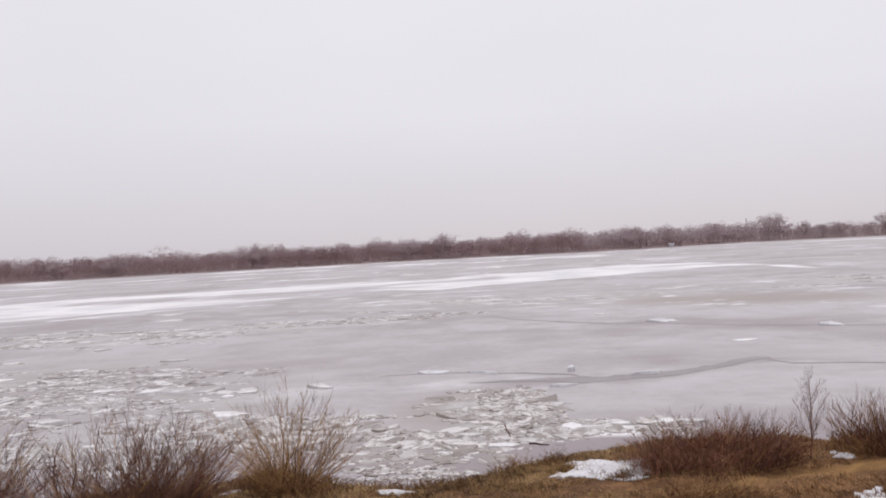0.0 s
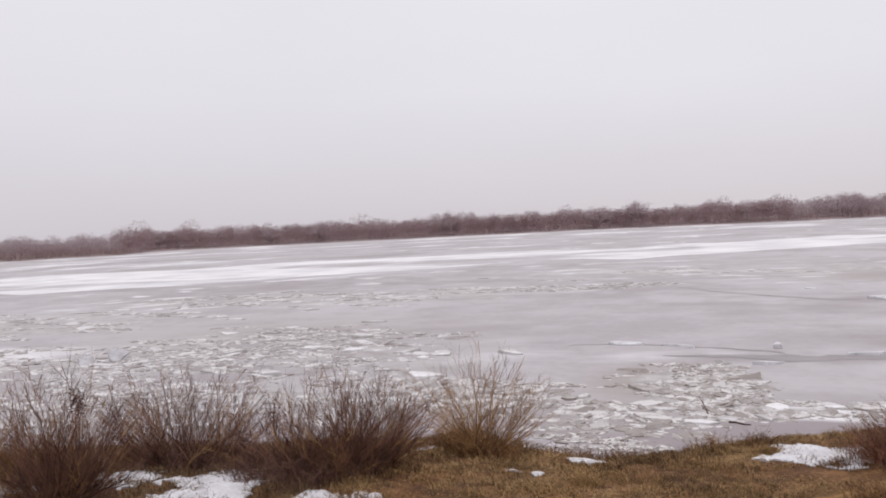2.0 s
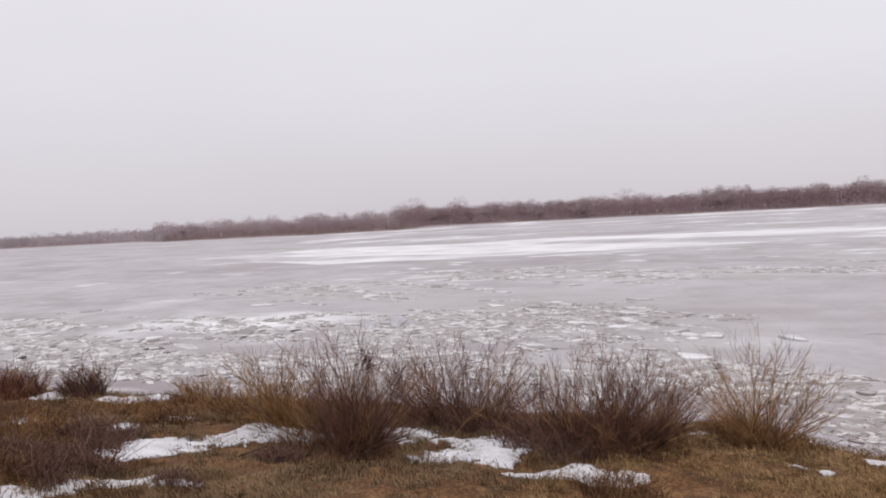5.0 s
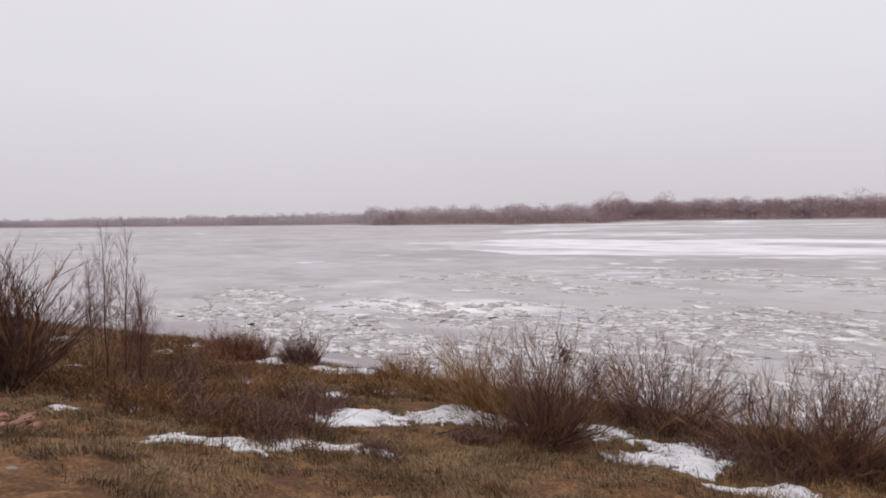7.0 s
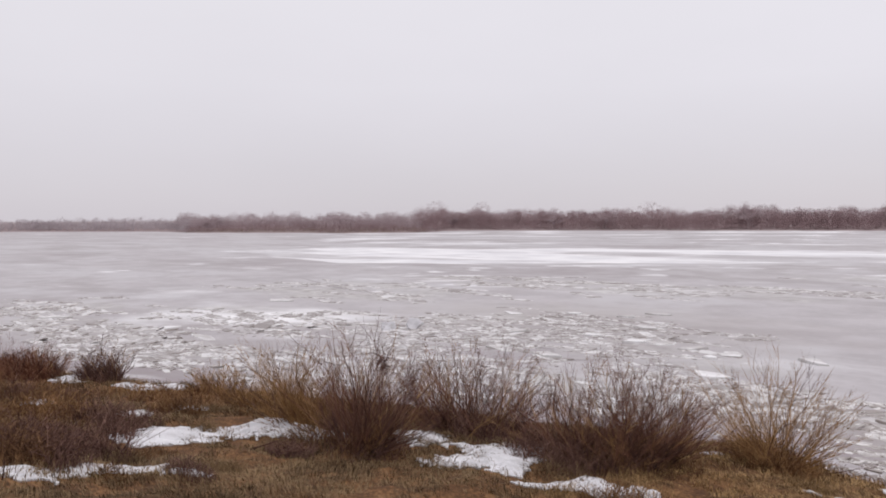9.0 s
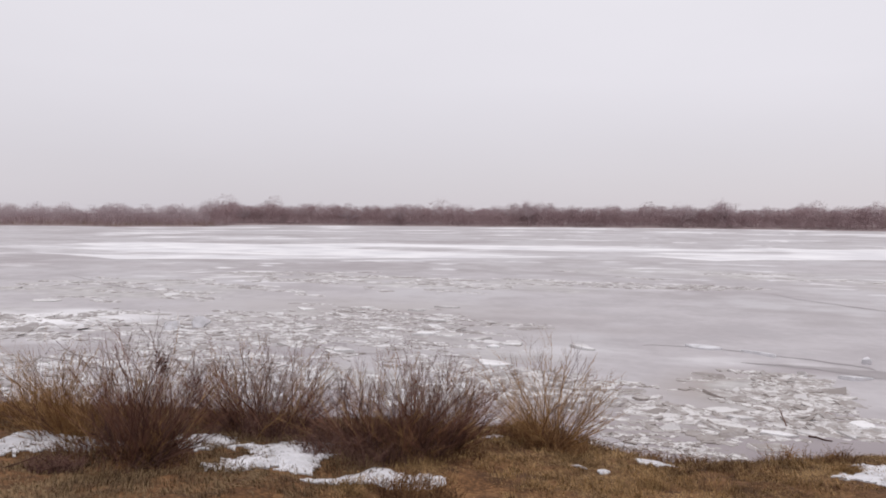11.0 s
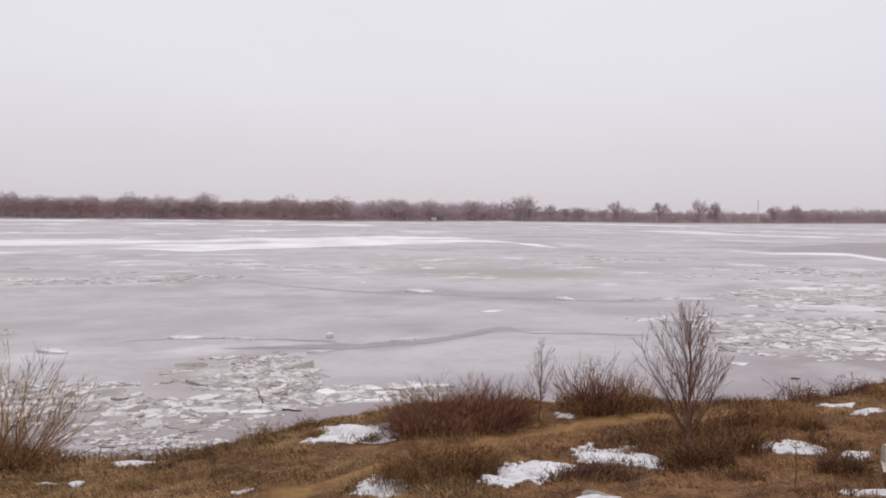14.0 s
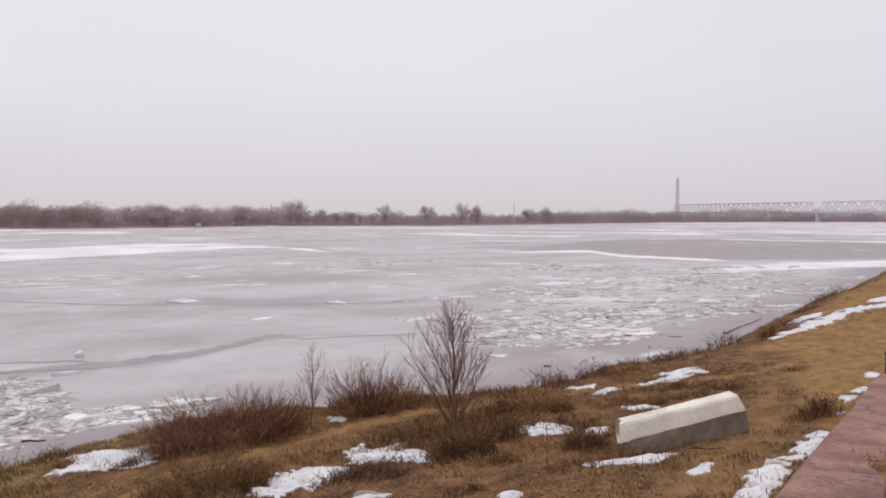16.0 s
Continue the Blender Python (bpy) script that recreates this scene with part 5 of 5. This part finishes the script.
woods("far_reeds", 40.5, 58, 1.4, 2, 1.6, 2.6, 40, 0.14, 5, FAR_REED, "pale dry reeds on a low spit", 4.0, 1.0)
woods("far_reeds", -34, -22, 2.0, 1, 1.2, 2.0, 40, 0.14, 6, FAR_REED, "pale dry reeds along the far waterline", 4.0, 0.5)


def far_tree(az, r, h, spread, seed):
    """A tall bare tree: trunk, forking limbs and a rounded crown of fine twigs with gaps."""
    rng = random.Random(seed)
    x, y = polar(az, r)
    root = new("far_tree")
    root.location = (x, y, float(land(x, y)) - .3)
    t, c = Geo(), Geo()
    t.limb([Vector((0, 0, 0)), Vector((rng.gauss(0, .2), 0, h * .5))], [0.38, 0.25], 6)
    for _ in range(24):
        a, k = rng.uniform(0, 6.283), rng.uniform(.2, 1.0)
        p = Vector((0, 0, h * rng.uniform(.12, .4)))
        q = Vector((math.cos(a) * spread * k, math.sin(a) * spread * k, h * (.92 - .45 * k * k) * rng.uniform(.75, 1.0)))
        mid = p.lerp(q, .5) + Vector((math.cos(a), math.sin(a), 0)) * spread * .12
        c.limb([p, mid, q], [.16, .11, .06])
        for _ in range(64):
            s = mid.lerp(q, rng.uniform(.1, 1.1)) + Vector((rng.gauss(0, .1), rng.gauss(0, .1), rng.gauss(0, .05))) * spread
            w = Vector((rng.gauss(0, 1), rng.gauss(0, 1), rng.gauss(.4, .7))).normalized() * rng.uniform(.04, .09) * h
            c.blade(s - w, s + w, Vector((rng.gauss(0, 1), rng.gauss(0, 1), rng.gauss(0, 1))).normalized() * .10)
    t.make("trunk", HAZE_GREY_WOOD, root)
    c.make("crown", HAZE_GREY_WOOD, root)
    return tagged(root, "tall bare tree rising over the far bank", "tree", "tall trees on the far bank")


TALL_TREES = [(-20.2, 14.9, 6.4), (-20.9, 13.6, 5.0), (-27.28, 12.3, 4.8), (-30.37, 11.7, 4.4), (-33.12, 14.2, 4.6), (-34.24, 12.2, 2.8), (-16.93, 10.6, 4.0), (-22.40, 9.6, 3.6), (-23.58, 7.0, 2.4), (-24.64, 7.8, 3.6), (-38.17, 11.3, 3.9), (-39.48, 11.5, 3.7), (3.0, 12.6, 7.0), (5.9, 11.4, 6.0), (-10.8, 11.0, 6.0), (17.0, 12.0, 6.5), (30.7, 9.2, 4.5), (27.0, 9.2, 4.5), (38.4, 8.6, 4.5), (56.4, 8.6, 5.0)]
for i, (az, h, sp) in enumerate(TALL_TREES):
    r = float(np.interp(az, FAR_AZ, FAR_R)) + 9
    far_tree(az, r, h * 1.14, sp * 1.55, 500 + i)

# ---- railway bridge, lattice mast and thin masts in the distance ----
bridge = new("railway_bridge")
P0, P1 = polar(-48.6, 1010), polar(-70, 720)
run = Vector((P1[0] - P0[0], P1[1] - P0[1], 0))
total = run.length
run.normalize()
A = Vector((*P0, 0))
SPAN, DECK, TALL = 228.0, 10.4, 9.8
off = Vector((run.y, -run.x, 0)) * 2.9
for sp in range(int(total // SPAN) + 1):
    s0 = A + run * (sp * SPAN + 2)
    n = 30
    step = (SPAN - 4) / n
    truss = Geo()
    for side_sign in (-1, 1):
        o = off * side_sign
        low = [s0 + run * step * i + o + Vector((0, 0, DECK)) for i in range(n + 1)]
        high = [q + Vector((0, 0, TALL)) for q in low]
        truss.box(low[0], low[-1], 1.0, 1.2)
        truss.box(high[1], high[-2], .9, .9)
        for i in range(n):
            truss.box(low[i] if i % 2 == 0 else high[i], high[i + 1] if i % 2 == 0 else low[i + 1], .45, .5)
            if 0 < i:
                truss.box(low[i], high[i], .28, .28)
    for i in range(1, n):
        q = s0 + run * step * i + Vector((0, 0, DECK + TALL))
        truss.box(q - off, q + off, .4, .4)
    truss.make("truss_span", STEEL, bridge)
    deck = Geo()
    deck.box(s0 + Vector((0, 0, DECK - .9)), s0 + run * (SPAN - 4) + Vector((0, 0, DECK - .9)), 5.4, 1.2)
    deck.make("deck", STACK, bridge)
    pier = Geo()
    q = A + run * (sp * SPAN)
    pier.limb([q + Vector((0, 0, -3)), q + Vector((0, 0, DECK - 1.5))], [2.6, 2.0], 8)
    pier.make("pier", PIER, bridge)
tagged(bridge, "steel truss railway bridge in haze-pale grey on stone piers", "bridge")


def mast(az, r, h, foot, head, levels, label, bar=0.5, mat=STEEL):
    x, y = polar(az, r)
    root = new("lattice_mast")
    root.location = (x, y, float(land(x, y)))
    g = Geo()
    ring = []
    for i in range(levels + 1):
        w = foot + (head - foot) * i / levels
        ring.append([Vector((a * w, b * w, h * i / levels)) for a, b in ((1, 1), (-1, 1), (-1, -1), (1, -1))])
    for lo, hi in zip(ring, ring[1:]):
        for j in range(4):
            g.box(lo[j], hi[j], bar, bar)
            g.box(lo[j], hi[(j + 1) % 4], bar * .7, bar * .7)
            g.box(hi[j], hi[(j + 1) % 4], bar * .7, bar * .7)
    g.make("lattice", mat, root)
    g = Geo()
    g.box(Vector((-head * 2.4, 0, h)), Vector((head * 2.4, 0, h)), head * 3.2, h * .012)
    g.make("platform", mat, root)
    g = Geo()
    g.limb([Vector((0, 0, h)), Vector((0, 0, h * 1.07))], [bar * .5, bar * .3], 5)
    g.make("tip", mat, root)
    return tagged(root, label, "mast", "masts in the distance")


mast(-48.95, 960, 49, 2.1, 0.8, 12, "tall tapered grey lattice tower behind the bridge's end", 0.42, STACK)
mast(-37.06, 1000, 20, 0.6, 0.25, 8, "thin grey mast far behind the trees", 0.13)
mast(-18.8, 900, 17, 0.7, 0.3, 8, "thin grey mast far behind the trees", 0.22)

bent = new("dead_branch")
bent.location = (9.06, 7.92, 0)
g = Geo()
g.limb([Vector((dx, dy, float(land(9.06 + dx, 7.92 + dy)) + dz)) for dx, dy, dz in ((0, 0, .01), (.35, .16, .06), (.75, .32, .12), (1.05, .30, .10), (1.3, .2, .03))], [.010, .014, .016, .012, .006], 5)
g.make("stem", BARK_DARK, bent)
tagged(bent, "bent dark dead branch lying on dry grass", "branch")
# loose sticks of the twig heap, and a twig standing in snow
for i, (x, y, turn, length) in enumerate(((-12.6, 9.9, 35, 1.2), (-12.2, 10.2, 70, 0.9), (-12.0, 10.0, 10, 0.8), (-12.5, 10.3, 120, 0.7))):
    rng = random.Random(900 + i)
    branch = new("dead_branch")
    branch.location = (x, y, float(land(x, y)) + 0.06)
    g = Geo()
    a = radians(turn)
    shoot(g, rng, Vector((-.5 * length * math.cos(a), -.5 * length * math.sin(a), 0)), (3.2 * math.cos(a), 3.2 * math.sin(a)), length, 0.016, 4, 0.15, 0.3)
    g.make("stem", BARK_DARK, branch)
    tagged(branch, "dark dead branch on a heap of cut twigs", "branch", "sticks of the twig heap")
twig = new("dead_branch")
twig.location = (-12.3, 4.66, float(land(-12.3, 4.66)))
g = Geo()
shoot(g, random.Random(12), Vector((0, 0, 0)), (0.3, 0.1), 0.42, 0.014, 5, 0.2, 0.45)
g.make("stem", BARK_DARK, twig)
tagged(twig, "dark forked twig standing in a strip of snow", "branch")
# one tall shoot that has kept its withered leaves
leafy = new("leafy_shoot")
leafy.location = (-10.75, 11.1, float(land(-10.75, 11.1)))
rng = random.Random(31)
g = Geo()
shoot(g, rng, Vector((0, 0, -.05)), (0.05, 0.02), 2.45, 0.014, 6, 0.12, 0.2)
g.make("stem", BARK_DARK, leafy)
g = Geo()
for _ in range(120):
    h = rng.triangular(1.7, 2.35, 2.0)
    c = Vector((0.05 * h + rng.gauss(0, .06), 0.02 * h + rng.gauss(0, .06), h))
    d = Vector((rng.gauss(0, 1), rng.gauss(0, 1), rng.gauss(-.4, .8))).normalized() * rng.uniform(.03, .07)
    g.blade(c - d, c + d, Vector((rng.gauss(0, 1), rng.gauss(0, 1), rng.gauss(0, 1))).normalized() * .03)
g.make("withered_leaves", BARK_DARK, leafy, "dark withered leaves")
tagged(leafy, "tall dark shoot with withered leaves in a bare bush", "shoot")
# small debris: a forked stick in the rubble, a dark plank under a slab, seedheads at the waterline
stick = new("dead_branch")
stick.location = (0.45, 23.57, 0.02)
g = Geo()
shoot(g, random.Random(3), Vector((0, 0, 0)), (-0.3, 0), 0.55, 0.022, 3, 0.1, 0.5)
g.make("stem", BARK_DARK, stick)
tagged(stick, "dark forked dead branch stuck in the ice rubble", "branch")
log(0.97, 22.75, 1.54, 22.55, 0.028, BARK_DARK, "dark driftwood stick under an ice slab")
for i, (x, y) in enumerate(((18.36, 20.32), (18.76, 20.51), (19.04, 20.49), (18.6, 20.45), (12.4, 20.6), (22.6, 21.1))):
    sprig = new("dead_stalk")
    sprig.location = (x, y, float(land(x, y)) - .02)
    g = Geo()
    shoot(g, random.Random(60 + i), Vector((0, 0, 0)), (0.12 * (i % 3 - 1), 0), 0.66, 0.008, 6, 0.2, 0.3)
    g.make("stem", BARK_DARK, sprig)
    g = Geo()
    g.limb([Vector((0.02, 0, .56)), Vector((0.03, 0, .62)), Vector((0.03, 0, .70))], [.006, .016, .005], 6)
    g.make("seedhead", BARK_DARK, sprig)
    tagged(sprig, "thin dead stalk with a dark seedhead by the ice", "weeds", "dead stalks by the water")

# small pale boat shed at the far waterline
hut = new("boat_shed")
hx, hy = polar(-13.64, 392)
hut.location = (hx, hy, float(land(hx, hy)))
g = Geo()
g.box(Vector((-1.2, 0, .7)), Vector((1.2, 0, .7)), 1.8, 1.4)
g.make("wall", PIER, hut)
g = Geo()
g.slab([(-1.4, -1.1), (1.4, -1.1), (1.4, 1.1), (-1.4, 1.1)], 1.4, 1.7, Matrix.Identity(4))
g.make("roof", STEEL, hut)
tagged(hut, "tiny pale shed at the far waterline", "shed")
